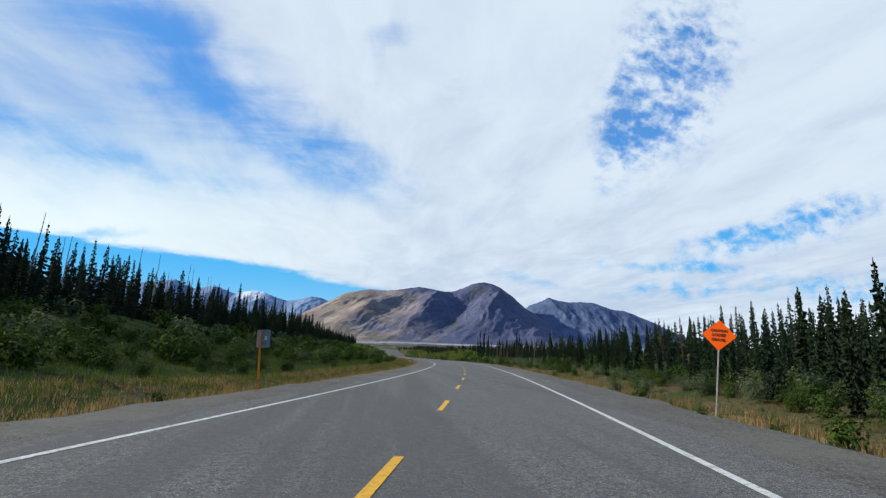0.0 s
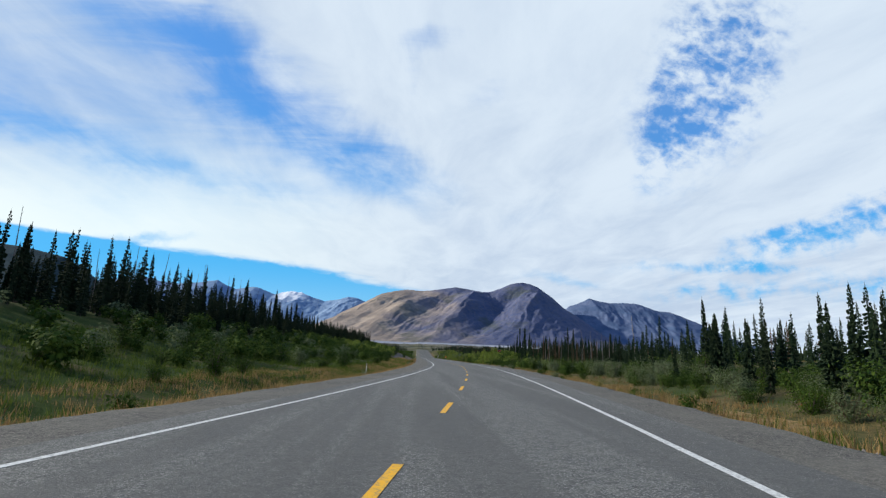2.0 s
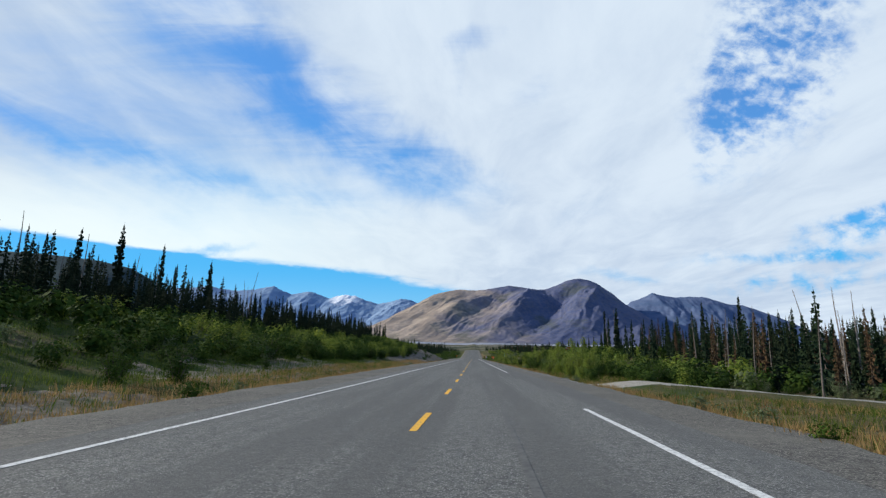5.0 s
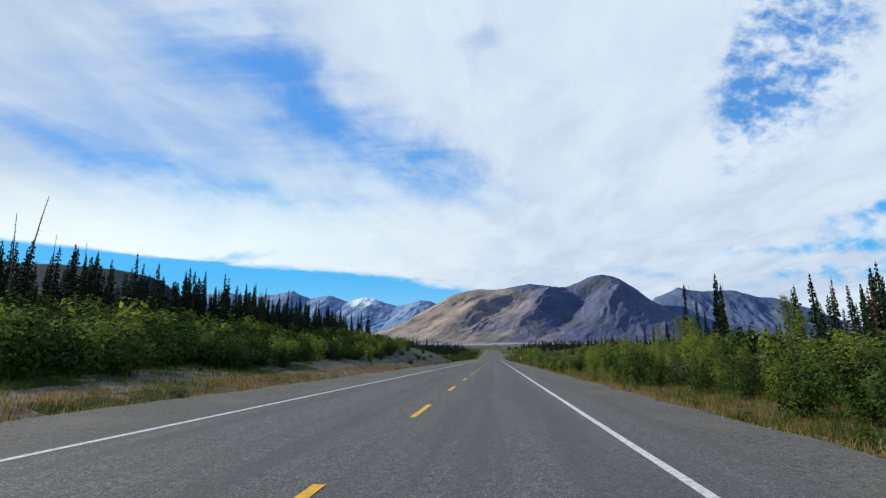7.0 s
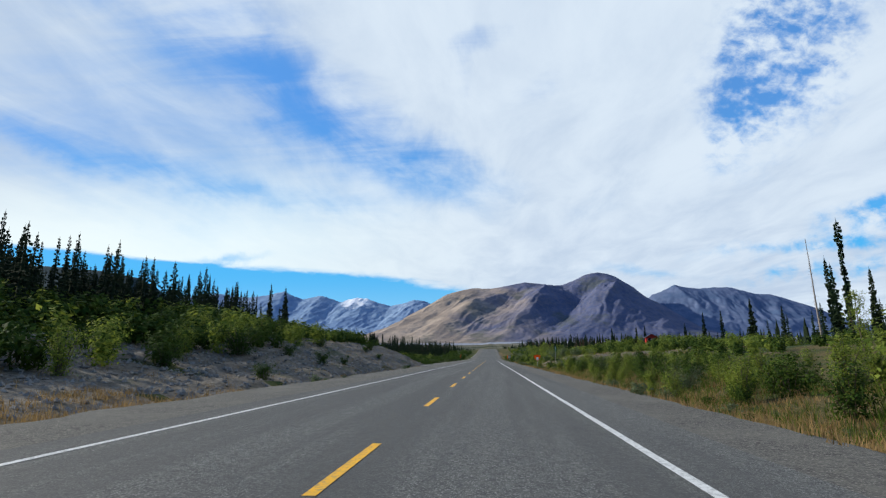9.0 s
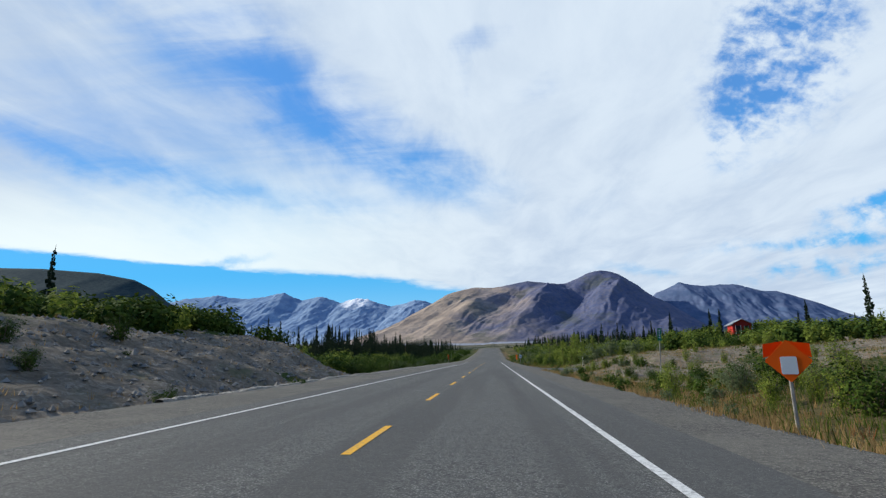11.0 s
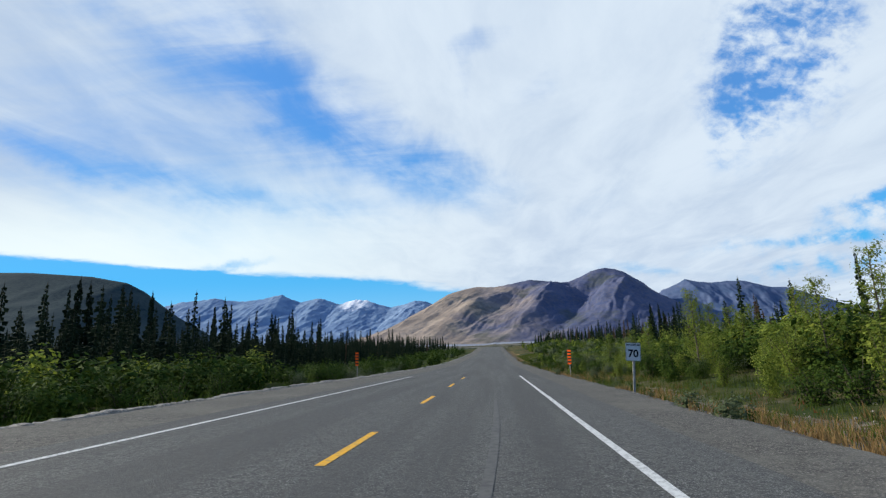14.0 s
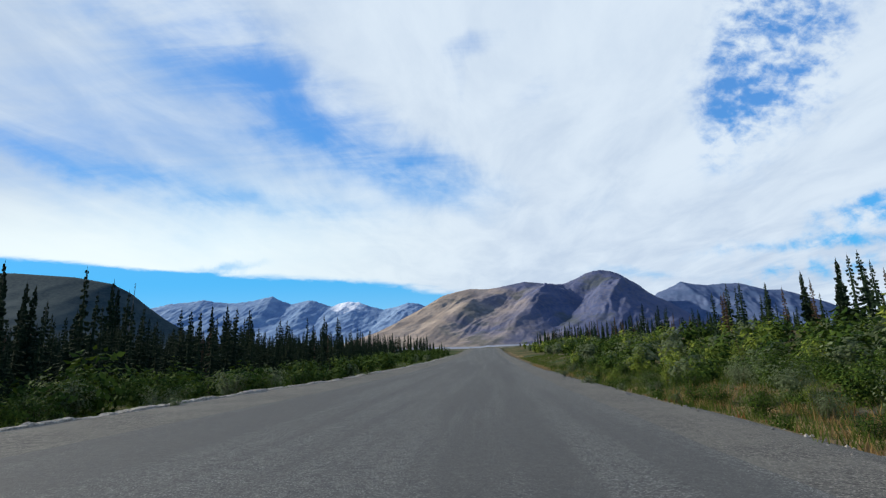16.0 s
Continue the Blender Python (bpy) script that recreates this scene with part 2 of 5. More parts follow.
def asphalt_colour(n, v):
    col = chips(n, v, 42.0, (0.066, 0.067, 0.064), (0.27, 0.27, 0.25))
    mottle = n.noise(v, 7.0, 5, 0.75)
    tracks = n.noise(n.mapped(v, scale=(1.0, 0.030, 1)), 0.75, 5, 0.6)
    blotch = n.noise(n.mapped(v, scale=(1.0, 0.35, 1)), 0.5, 5, 0.65)
    col = n.mix(n.span(mottle, 0.38, 0.70, 0.0, 0.40), col, rgb(0.185, 0.178, 0.158))
    col = n.mix(n.span(tracks, 0.44, 0.58, 0.0, 0.68), col, rgb(0.070, 0.069, 0.065))
    col = n.mix(n.span(blotch, 0.50, 0.75, 0.0, 0.35), col, rgb(0.056, 0.055, 0.053))
    spk = n.math("MULTIPLY", n.span(n.noise(v, 60.0, 2, 0.8), 0.60, 0.72), n.span(n.noise(v, 6.0, 2), 0.45, 0.62))
    col = n.mix(n.math("MULTIPLY", spk, 0.7), col, rgb(0.44, 0.43, 0.40))
    # lighter near the start, darker further along the road
    sep = n.add("ShaderNodeSeparateXYZ")
    n.put(sep.inputs[0], v)
    return n.mix(1.0, col, n.span(sep.outputs[1], 60, 420, 1.30, 0.96), "MULTIPLY")


def shoulder_colour(n, v):
    col = chips(n, v, 34.0, (0.065, 0.062, 0.055), (0.30, 0.28, 0.24))
    col = n.mix(n.span(n.noise(v, 6.0, 5, 0.75), 0.35, 0.7, 0.0, 0.5), col, rgb(0.215, 0.20, 0.172))
    return n.mix(n.span(n.noise(v, 0.35, 5, 0.6), 0.4, 0.72, 0.0, 0.7), col, rgb(0.165, 0.153, 0.13))


def turf_colour(n, v):
    col = n.mix(n.span(n.noise(v, 5.0, 6, 0.7), 0.3, 0.7), rgb(0.04, 0.046, 0.018), rgb(0.17, 0.125, 0.06))
    col = n.mix(n.span(n.noise(v, 0.12, 5, 0.6), 0.42, 0.62), col, rgb(0.040, 0.058, 0.02))
    col = n.mix(n.span(n.noise(v, 0.5, 5, 0.65), 0.58, 0.74, 0.0, 0.8), col, rgb(0.15, 0.13, 0.10))
    sep = n.add("ShaderNodeSeparateXYZ")
    n.put(sep.inputs[0], v)
    lush = n.math("MULTIPLY", n.span(sep.outputs[0], -8, -16), n.span(n.noise(v, 0.22, 5, 0.6), 0.34, 0.56))
    col = n.mix(n.math("MULTIPLY", lush, 0.85), col, rgb(0.030, 0.056, 0.010))
    return n.mix(n.span(n.noise(v, 0.9, 4, 0.6), 0.64, 0.76, 0.0, 0.5), col, rgb(0.15, 0.06, 0.03))


def verge_colour(n, v):
    """Matted dry grass, thin over sandy soil, with green and rusty patches."""
    col = n.mix(n.span(n.noise(v, 9.0, 6, 0.75), 0.3, 0.7), rgb(0.13, 0.085, 0.04), rgb(0.36, 0.25, 0.12))
    col = n.mix(n.span(n.noise(v, 0.8, 5, 0.65), 0.48, 0.62, 0.0, 0.85), col, rgb(0.075, 0.085, 0.026))
    col = n.mix(n.span(n.noise(v, 1.7, 4, 0.6), 0.60, 0.72, 0.0, 0.7), col, rgb(0.20, 0.085, 0.035))
    return n.mix(n.span(n.noise(v, 2.6, 5, 0.7), 0.58, 0.72, 0.0, 0.8), col, rgb(0.33, 0.28, 0.21))


def gravel_colour(n, v):
    stone = n.add("ShaderNodeTexVoronoi")
    n.put(stone.inputs["Vector"], v)
    stone.inputs["Scale"].default_value = 5.0
    col = n.mix(stone.outputs["Color"], rgb(0.085, 0.072, 0.056), rgb(0.30, 0.25, 0.19))
    col = n.mix(n.span(n.noise(v, 14.0, 5, 0.75), 0.3, 0.7), col, rgb(0.18, 0.15, 0.115))
    chunk = n.add("ShaderNodeTexVoronoi")
    n.put(chunk.inputs["Vector"], n.mapped(v, scale=(1, 0.7, 1.6)))
    chunk.inputs["Scale"].default_value = 1.9
    sep = n.add("ShaderNodeSeparateColor")
    n.put(sep.inputs[0], chunk.outputs["Color"])
    col = n.mix(n.math("MULTIPLY", n.span(sep.outputs[0], 0.62, 0.9, 0.0, 0.6), n.span(n.noise(v, 5.0, 4, 0.7), 0.42, 0.62)), col, rgb(0.36, 0.32, 0.26))
    col = n.mix(n.span(n.noise(n.mapped(v, scale=(0.5, 0.5, 2)), 0.9, 6, 0.7), 0.45, 0.66, 0.0, 0.55), col, rgb(0.060, 0.052, 0.038))
    return n.mix(n.span(n.noise(v, 0.25, 4, 0.6), 0.52, 0.7, 0.0, 0.7), col, rgb(0.075, 0.085, 0.04))


def plain_colour(n, v):
    col = n.mix(n.span(n.noise(v, 0.004, 6, 0.6), 0.35, 0.65), rgb(0.04, 0.05, 0.028), rgb(0.12, 0.11, 0.07))
    return n.mix(n.span(n.noise(n.mapped(v, scale=(0.3, 1, 1)), 0.01, 5, 0.6), 0.52, 0.66), col, rgb(0.30, 0.28, 0.26))


def silt_colour(n, v):
    return n.mix(n.span(n.noise(n.mapped(v, scale=(0.25, 1, 1)), 0.006, 6, 0.6), 0.35, 0.65), rgb(0.17, 0.19, 0.24), rgb(0.36, 0.37, 0.42))


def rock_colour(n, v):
    """Tan scree in the west, violet shade and haze put into the colour in the east, with darker gully rock and alpine
    green between.
    """
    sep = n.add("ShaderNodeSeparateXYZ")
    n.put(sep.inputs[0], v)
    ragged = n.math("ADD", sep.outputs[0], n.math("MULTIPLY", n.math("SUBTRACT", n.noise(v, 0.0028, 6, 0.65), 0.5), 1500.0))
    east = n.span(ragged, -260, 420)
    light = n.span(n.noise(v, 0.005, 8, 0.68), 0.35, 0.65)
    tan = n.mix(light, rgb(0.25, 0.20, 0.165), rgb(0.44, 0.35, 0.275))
    shaded_violet = n.mix(light, rgb(0.055, 0.078, 0.165), rgb(0.100, 0.118, 0.215))
    col = n.mix(east, tan, shaded_violet)
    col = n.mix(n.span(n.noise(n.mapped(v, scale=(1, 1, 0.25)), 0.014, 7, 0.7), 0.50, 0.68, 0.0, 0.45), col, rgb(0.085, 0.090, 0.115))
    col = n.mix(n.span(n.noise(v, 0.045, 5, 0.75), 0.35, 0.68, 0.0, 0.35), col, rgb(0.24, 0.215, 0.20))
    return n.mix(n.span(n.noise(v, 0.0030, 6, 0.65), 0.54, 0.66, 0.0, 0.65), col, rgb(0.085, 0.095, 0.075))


def haze_blue_rock_colour(n, v):
    # blue distance haze is mixed straight into this rock's base colour
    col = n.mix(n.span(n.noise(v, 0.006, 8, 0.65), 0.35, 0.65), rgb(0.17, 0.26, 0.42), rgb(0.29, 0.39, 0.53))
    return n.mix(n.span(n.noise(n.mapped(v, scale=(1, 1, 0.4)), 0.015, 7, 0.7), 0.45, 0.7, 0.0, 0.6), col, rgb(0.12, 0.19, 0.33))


def haze_blue_range_colour(n, v):
    # the blue stands for the air between: haze put into the rock colour
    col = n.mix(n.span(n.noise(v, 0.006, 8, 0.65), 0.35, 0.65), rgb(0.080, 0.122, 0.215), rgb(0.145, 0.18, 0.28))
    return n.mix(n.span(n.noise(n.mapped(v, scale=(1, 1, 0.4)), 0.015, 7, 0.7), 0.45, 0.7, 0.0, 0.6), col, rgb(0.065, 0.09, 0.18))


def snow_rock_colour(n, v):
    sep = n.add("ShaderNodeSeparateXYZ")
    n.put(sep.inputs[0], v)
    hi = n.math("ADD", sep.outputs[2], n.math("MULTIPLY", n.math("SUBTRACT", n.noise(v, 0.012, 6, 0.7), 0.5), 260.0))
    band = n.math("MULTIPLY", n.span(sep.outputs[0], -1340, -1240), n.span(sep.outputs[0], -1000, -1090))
    return n.mix(n.math("MULTIPLY", n.span(hi, 415, 470), band), haze_blue_rock_colour(n, v), rgb(0.85, 0.87, 0.92))


def hazed_hill_colour(n, v):
    # forest green pushed towards blue, so that distance haze sits in the colour
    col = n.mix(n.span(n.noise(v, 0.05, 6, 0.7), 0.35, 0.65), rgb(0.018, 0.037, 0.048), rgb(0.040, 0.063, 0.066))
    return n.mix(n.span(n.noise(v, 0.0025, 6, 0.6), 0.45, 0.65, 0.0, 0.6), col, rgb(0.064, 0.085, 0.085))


M = {
    "asphalt": material("asphalt", asphalt_colour, 0.85, "World", 0.35, 45.0, 0.3),
    "shoulder": material("shoulder_chip", shoulder_colour, 0.92, "World", 0.4, 35.0, 0.2),
    "white_paint": material("white_paint", lambda n, v: n.mix(n.span(n.noise(v, 11.0, 6, 0.75), 0.44, 0.68, 0.0, 0.85), rgb(0.66, 0.66, 0.63), rgb(0.22, 0.22, 0.21)), 0.7, "World"),
    "yellow_paint": material("yellow_paint", lambda n, v: n.mix(n.span(n.noise(v, 11.0, 6, 0.75), 0.46, 0.68, 0.0, 0.8), rgb(0.78, 0.41, 0.015), rgb(0.22, 0.19, 0.14)), 0.7, "World"),
    "tyre_mark": material("tyre_mark", lambda n, v: n.mix(n.span(n.noise(v, 6.0, 6, 0.75), 0.35, 0.6), rgb(0.075, 0.074, 0.072), rgb(0.12, 0.118, 0.11)), 0.8, "World"),
    "turf": material("turf", turf_colour, 0.98, "World", 0.8, 6.0, 0.05),
    "verge": material("verge_grass", verge_colour, 0.98, "World", 0.9, 9.0, 0.05),
    "gravel": material("gravel", gravel_colour, 0.98, "World", 1.0, 3.5, 0.1),
    "track": material("track_gravel", lambda n, v: n.mix(n.span(n.noise(v, 4.0, 6, 0.75), 0.3, 0.7), rgb(0.21, 0.195, 0.165), rgb(0.36, 0.335, 0.29)), 0.98, "World", 0.6, 9.0, 0.1),
    "pale_gravel": material("pale_gravel", lambda n, v: n.mix(n.span(n.noise(v, 9.0, 5, 0.75), 0.35, 0.68), rgb(0.20, 0.18, 0.15), rgb(0.52, 0.48, 0.41)), 0.98, "World", 1.0, 9.0, 0.1),
    "plain": material("plain", plain_colour, 0.98, "World", 0.0, 1.0, 0.05),
    "silt": material("silt", silt_colour, 0.9, "World", 0.0, 1.0, 0.1),
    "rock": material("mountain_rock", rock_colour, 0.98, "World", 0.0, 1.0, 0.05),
    "far_rock": material("far_mountain_rock", haze_blue_range_colour, 0.98, "World", 0.0, 1.0, 0.05),
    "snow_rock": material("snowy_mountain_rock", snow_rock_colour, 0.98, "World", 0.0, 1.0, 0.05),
    "hill": material("forested_hill", hazed_hill_colour, 0.98, "World", 0.0, 1.0, 0.05),
    "needles": material("spruce_needles", varied((0.010, 0.022, 0.013), (0.030, 0.047, 0.022), "leaf", 0.0, (0.024, 0.028, 0.014)), 0.85, "Object", 0, 1, 0.04),
    "rust_needles": material("browned_needles", varied((0.055, 0.040, 0.024), (0.10, 0.058, 0.030), "leaf", 0.0, (0.05, 0.042, 0.024)), 0.8, "Object", 0, 1, 0.1),
    "bark": material("spruce_bark", varied((0.045, 0.036, 0.030), (0.085, 0.070, 0.058), "object", 6.0), 0.95, "Object", 0.5, 14.0, 0.1),
    "dead_wood": material("dead_wood", varied((0.15, 0.125, 0.11), (0.26, 0.225, 0.20), "object", 5.0), 0.95, "Object", 0.4, 14.0, 0.1),
    "willow": material("willow_leaves", varied((0.022, 0.050, 0.008), (0.085, 0.125, 0.018), "leaf", 0.0, (0.018, 0.038, 0.010)), 0.8, "Object", 0, 1, 0.06, thin=0.15),
    "silver_willow": material("silver_willow_leaves", varied((0.085, 0.115, 0.055), (0.19, 0.225, 0.115), "leaf", 0.0, (0.08, 0.10, 0.05)), 0.8, "Object", 0, 1, 0.06, thin=0.4),
    "poplar": material("poplar_leaves", varied((0.085, 0.140, 0.020), (0.32, 0.36, 0.060), "leaf", 0.0, (0.10, 0.15, 0.03)), 0.75, "Object", 0, 1, 0.08, thin=0.4),
    "stem": material("shrub_stems", varied((0.07, 0.055, 0.04), (0.13, 0.105, 0.08), "object"), 0.9),
    "dry_grass": material("dry_grass", varied((0.18, 0.12, 0.05), (0.40, 0.275, 0.12), "leaf", 0.0, (0.20, 0.115, 0.045)), 0.85, "Object", 0, 1, 0.1, thin=0.4),
    "green_grass": material("green_grass", varied((0.045, 0.085, 0.012), (0.12, 0.155, 0.026), "leaf", 0.0, (0.07, 0.085, 0.02)), 0.85, "Object", 0, 1, 0.1, thin=0.4),
    "red_weed": material("red_weed", varied((0.16, 0.045, 0.02), (0.26, 0.10, 0.035), "leaf", 0.0, (0.15, 0.07, 0.03)), 0.85, "Object", 0, 1, 0.1, thin=0.4),
    "stone": material("stones", varied((0.16, 0.145, 0.125), (0.36, 0.33, 0.29), "leaf", 0.0, (0.2, 0.19, 0.17)), 0.95, "Object", 0.4, 9.0, 0.1),
    "orange_sheet": material("orange_sheeting", lambda n, v: n.mix(n.span(n.noise(v, 3.0, 4), 0.35, 0.7, 0.0, 0.25), rgb(1.0, 0.13, 0.004), rgb(0.95, 0.10, 0.006)), 0.5, "Object", 0, 1, 0.15),
    "black_sheet": material("black_sheeting", (0.018, 0.016, 0.015), 0.5),
    "white_sheet": material("white_sheeting", lambda n, v: n.mix(n.span(n.noise(v, 3.0, 4), 0.35, 0.7, 0.0, 0.3), rgb(0.80, 0.80, 0.78), rgb(0.62, 0.62, 0.60)), 0.5, "Object", 0, 1, 0.4),
    "sign_back": material("sign_back", lambda n, v: n.mix(n.span(n.noise(v, 5.0, 4), 0.35, 0.7), rgb(0.33, 0.34, 0.35), rgb(0.22, 0.225, 0.23)), 0.5, "Object", 0, 1, 0.5, 0.4),
    "orange_post": material("orange_post", varied((0.75, 0.26, 0.02), (0.85, 0.32, 0.03), "object", 4.0), 0.6),
    "grey_post": material("grey_post", varied((0.30, 0.28, 0.25), (0.42, 0.40, 0.36), "object", 4.0), 0.8),
    "green_sheet": material("green_sheeting", lambda n, v: n.mix(n.span(n.noise(v, 3.0, 4), 0.35, 0.7, 0.0, 0.4), rgb(0.012, 0.20, 0.075), rgb(0.02, 0.15, 0.06)), 0.5, "Object", 0, 1, 0.4),
    "white_post": material("white_post", varied((0.62, 0.62, 0.58), (0.75, 0.75, 0.72), "object", 4.0), 0.6),
    "red_board": material("red_boards", lambda n, v: n.mix(n.span(n.noise(n.mapped(v, scale=(1, 1, 0.2)), 3.0, 5), 0.35, 0.7), rgb(0.52, 0.035, 0.022), rgb(0.36, 0.028, 0.02)), 0.7),
    "roof_metal": material("pale_roof_metal", lambda n, v: n.mix(n.span(n.noise(v, 1.5, 5), 0.35, 0.7), rgb(0.55, 0.57, 0.58), rgb(0.40, 0.42, 0.43)), 0.45, "Object", 0, 1, 0.5, 0.3),
    "dark_wood": material("dark_boards", (0.035, 0.022, 0.018), 0.8),
}

# ---- the land ----
def step(a, b, v):
    k = np.clip((v - a) / (b - a), 0.0, 1.0)
    return k * k * (3 - 2 * k)


def hump(v, centre, half):
    return np.clip(1 - ((v - centre) / half) ** 2, 0, None) ** 2


def lattice(x, y, seed):
    """Smooth value noise in -1..1 on arrays."""
    xi, yi = np.floor(x).astype(int), np.floor(y).astype(int)
    fx, fy = x - xi, y - yi
    fx, fy = fx * fx * (3 - 2 * fx), fy * fy * (3 - 2 * fy)

    def h(i, j):
        k = (i * 374761393 + j * 668265263 + seed * 974711) & 0x7FFFFFFF
        k = ((k ^ (k >> 13)) * 1274126177) & 0x7FFFFFFF
        return ((k ^ (k >> 16)) & 0xFFFF) / 32767.5 - 1.0
    a, b, c, d = h(xi, yi), h(xi + 1, yi), h(xi, yi + 1), h(xi + 1, yi + 1)
    return (a * (1 - fx) + b * fx) * (1 - fy) + (c * (1 - fx) + d * fx) * fy


def fractal(x, y, octaves=5, seed=1, gain=0.5):
    v, amp, tot = 0.0, 1.0, 0.0
    for o in range(octaves):
        v = v + amp * lattice(x * 2 ** o + 17.3 * o, y * 2 ** o - 9.1 * o, seed + o)
        tot += amp
        amp *= gain
    return v / tot


def ridged(x, y, octaves=6, seed=1, gain=0.52):
    v, amp, tot = 0.0, 1.0, 0.0
    for o in range(octaves):
        v = v + amp * (1 - np.abs(lattice(x * 2 ** o + 31.7 * o, y * 2 ** o + 5.3 * o, seed + o)))
        tot += amp
        amp *= gain
    return v / tot


HEAD_S = np.array([along(s, HEADING) for s in LS])
BANK_S = np.array([along(s, BANK) for s in LS])


def road_frame(x, y):
    """Metres along and right of the centre line for world places, arrays or numbers."""
    x, y = np.asarray(x, float), np.asarray(y, float)
    s = np.interp(y, LY, LS)
    for _ in range(3):
        a = np.radians(np.interp(s, LS, HEAD_S))
        dx, dy = x - np.interp(s, LS, LX), y - np.interp(s, LS, LY)
        s = s + np.clip(dx * np.sin(a) + dy * np.cos(a), -40, 40)
    a = np.radians(np.interp(s, LS, HEAD_S))
    dx, dy = x - np.interp(s, LS, LX), y - np.interp(s, LS, LY)
    return s, dx * np.cos(a) - dy * np.sin(a)


EDGE_R = 7.0
EDGE_L = ((0, 7.1), (110, 7.1), (240, 7.8), (380, 8.5), (560, 8.5))
EDGE_S = np.array([along(s, EDGE_L) for s in LS])


def verge(x, y):
    """How far out the paved shoulder reaches; aprons at the side road and the drive."""
    s, u = road_frame(x, y)
    wob = 0.55 * fractal(s / 3.0, u * 0.0 + np.sign(u) * 7, 4, 5)
    return s, u, np.where(u > 0, EDGE_R, np.interp(s, LS, EDGE_S)) + wob


def track_at(u):
    """The gravel side road's place along the highway, by its distance to the right."""
    return 199 - 0.15 * (u - 7)


def in_drive(s, u, more=0.0):
    """The paved mouth of the drive: wide at the highway, narrowing to the right."""
    near = 397.0 + 1.8 * (u - 7)
    return (s > near - more) & (s < 420.3 + 3.4 * np.clip(9 - u, 0, 2) + more) & (u > 5.5) & (u < 19.0 + more)


def ground(x, y):
    """Height of the land."""
    s, u, e = verge(x, y)
    x, y = np.asarray(x, float), np.asarray(y, float)
    camber = -np.clip(u, -9, 9) * np.tan(np.radians(np.interp(s, LS, BANK_S)))
    out = np.abs(u) - e
    right, left = step(0, 1, u), step(0, 1, -u)
    rise = np.interp(s, LS, LZ)
    z = rise + camber - 0.07 - 0.35 * step(0.0, 3.0, out)
    far = step(0, 25, out)
    # right hand: a shallow ditch, then rising ground
    cut = step(376, 396, s) * step(458, 436, s) * step(56, 44, u)
    dip = right * step(138, 156, s) * step(290, 240, s)      # wet meadow below the road
    z = z + right * (3.2 * step(8, 50, u) * (1 - 0.72 * cut) * (1 - dip) - 0.35 * hump(u, 11, 4) - 1.1 * dip * step(8, 36, u))
    # left hand: a slope up to the wood, falling away at the far end
    toe = 386 + 1.6 * (np.clip(-u, 7, 24) - 7)
    on_bank = step(toe + 10, toe - 16, s)
    lift = 6.0 * step(345, 285, s) + 3.0 * step(285, 345, s) * on_bank - 1.4 * (1 - on_bank)
    z = z + left * (lift * step(12, 52, -u) - 0.4 * hump(-u, 11, 3) * on_bank - 0.7 * (1 - on_bank) * step(8.5, 11, -u))
    # bare banks beside the road
    z = z + 3.4 * left * step(285, 345, s) * on_bank * step(9.5, 23, -u) * step(80, 45, -u)
    z = z + 1.9 * right * step(386, 408, s) * step(452, 432, s) * step(12, 25, u) * step(62, 44, u)
    z = z + 1.2 * right * 2.4 * hump(s, 456, 26) * hump(u, 57, 20)
    z = z + 0.9 * right * hump(s, 391, 9) * hump(u, 16, 6)
    z = z + 0.25 * right * hump(s, 396, 6) * hump(u, 13, 5)
    n = 0.5 * fractal(x / 9.0, y / 9.0, 5, 11) + 0.9 * fractal(x / 40.0, y / 40.0, 3, 23)
    z = z + n * (1 - 0.8 * dip) * step(1.5, 14, out) + 0.05 * fractal(x / 1.5, y / 1.5, 3, 31) * step(0.2, 2, out)
    # the side road runs on a low bed
    z = z + 0.35 * dip * step(6.0, 3.2, np.abs(s - track_at(u))) * step(9, 14, u)
    # rough, slumped surface of the bare banks
    lumps = ridged(x / 2.6, y / 4.5, 4, 61) - 0.6
    bare = left * step(285, 320, s) * on_bank * step(9, 12, -u) * step(48, 36, -u) + right * step(384, 392, s) * step(452, 440, s) * step(11, 14, u) * step(56, 46, u)
    z = z + (0.75 * lumps + 0.30 * fractal(x / 0.9, y / 1.1, 3, 67)) * bare
    z = np.where(in_drive(s, u, 0.6), rise + camber - 0.07 - 0.35 * step(0.0, 3.0, out), z)
    # the plain lifts slowly towards the foot of the mountains
    d = np.hypot(x * 0.7, y - 250)
    z = z + np.clip(d - 1500, 0, None) * 0.026 + np.clip(d - 700, 0, None) * 0.0165 - 2.2 * step(500, 900, d) * step(6, 30, np.abs(u))
    return z


def height(x, y):
    return float(ground(np.array([x]), np.array([y]))[0])


def spread(a, b, n, power=1.0):
    k = np.linspace(0, 1, n)
    return a + (b - a) * k ** power


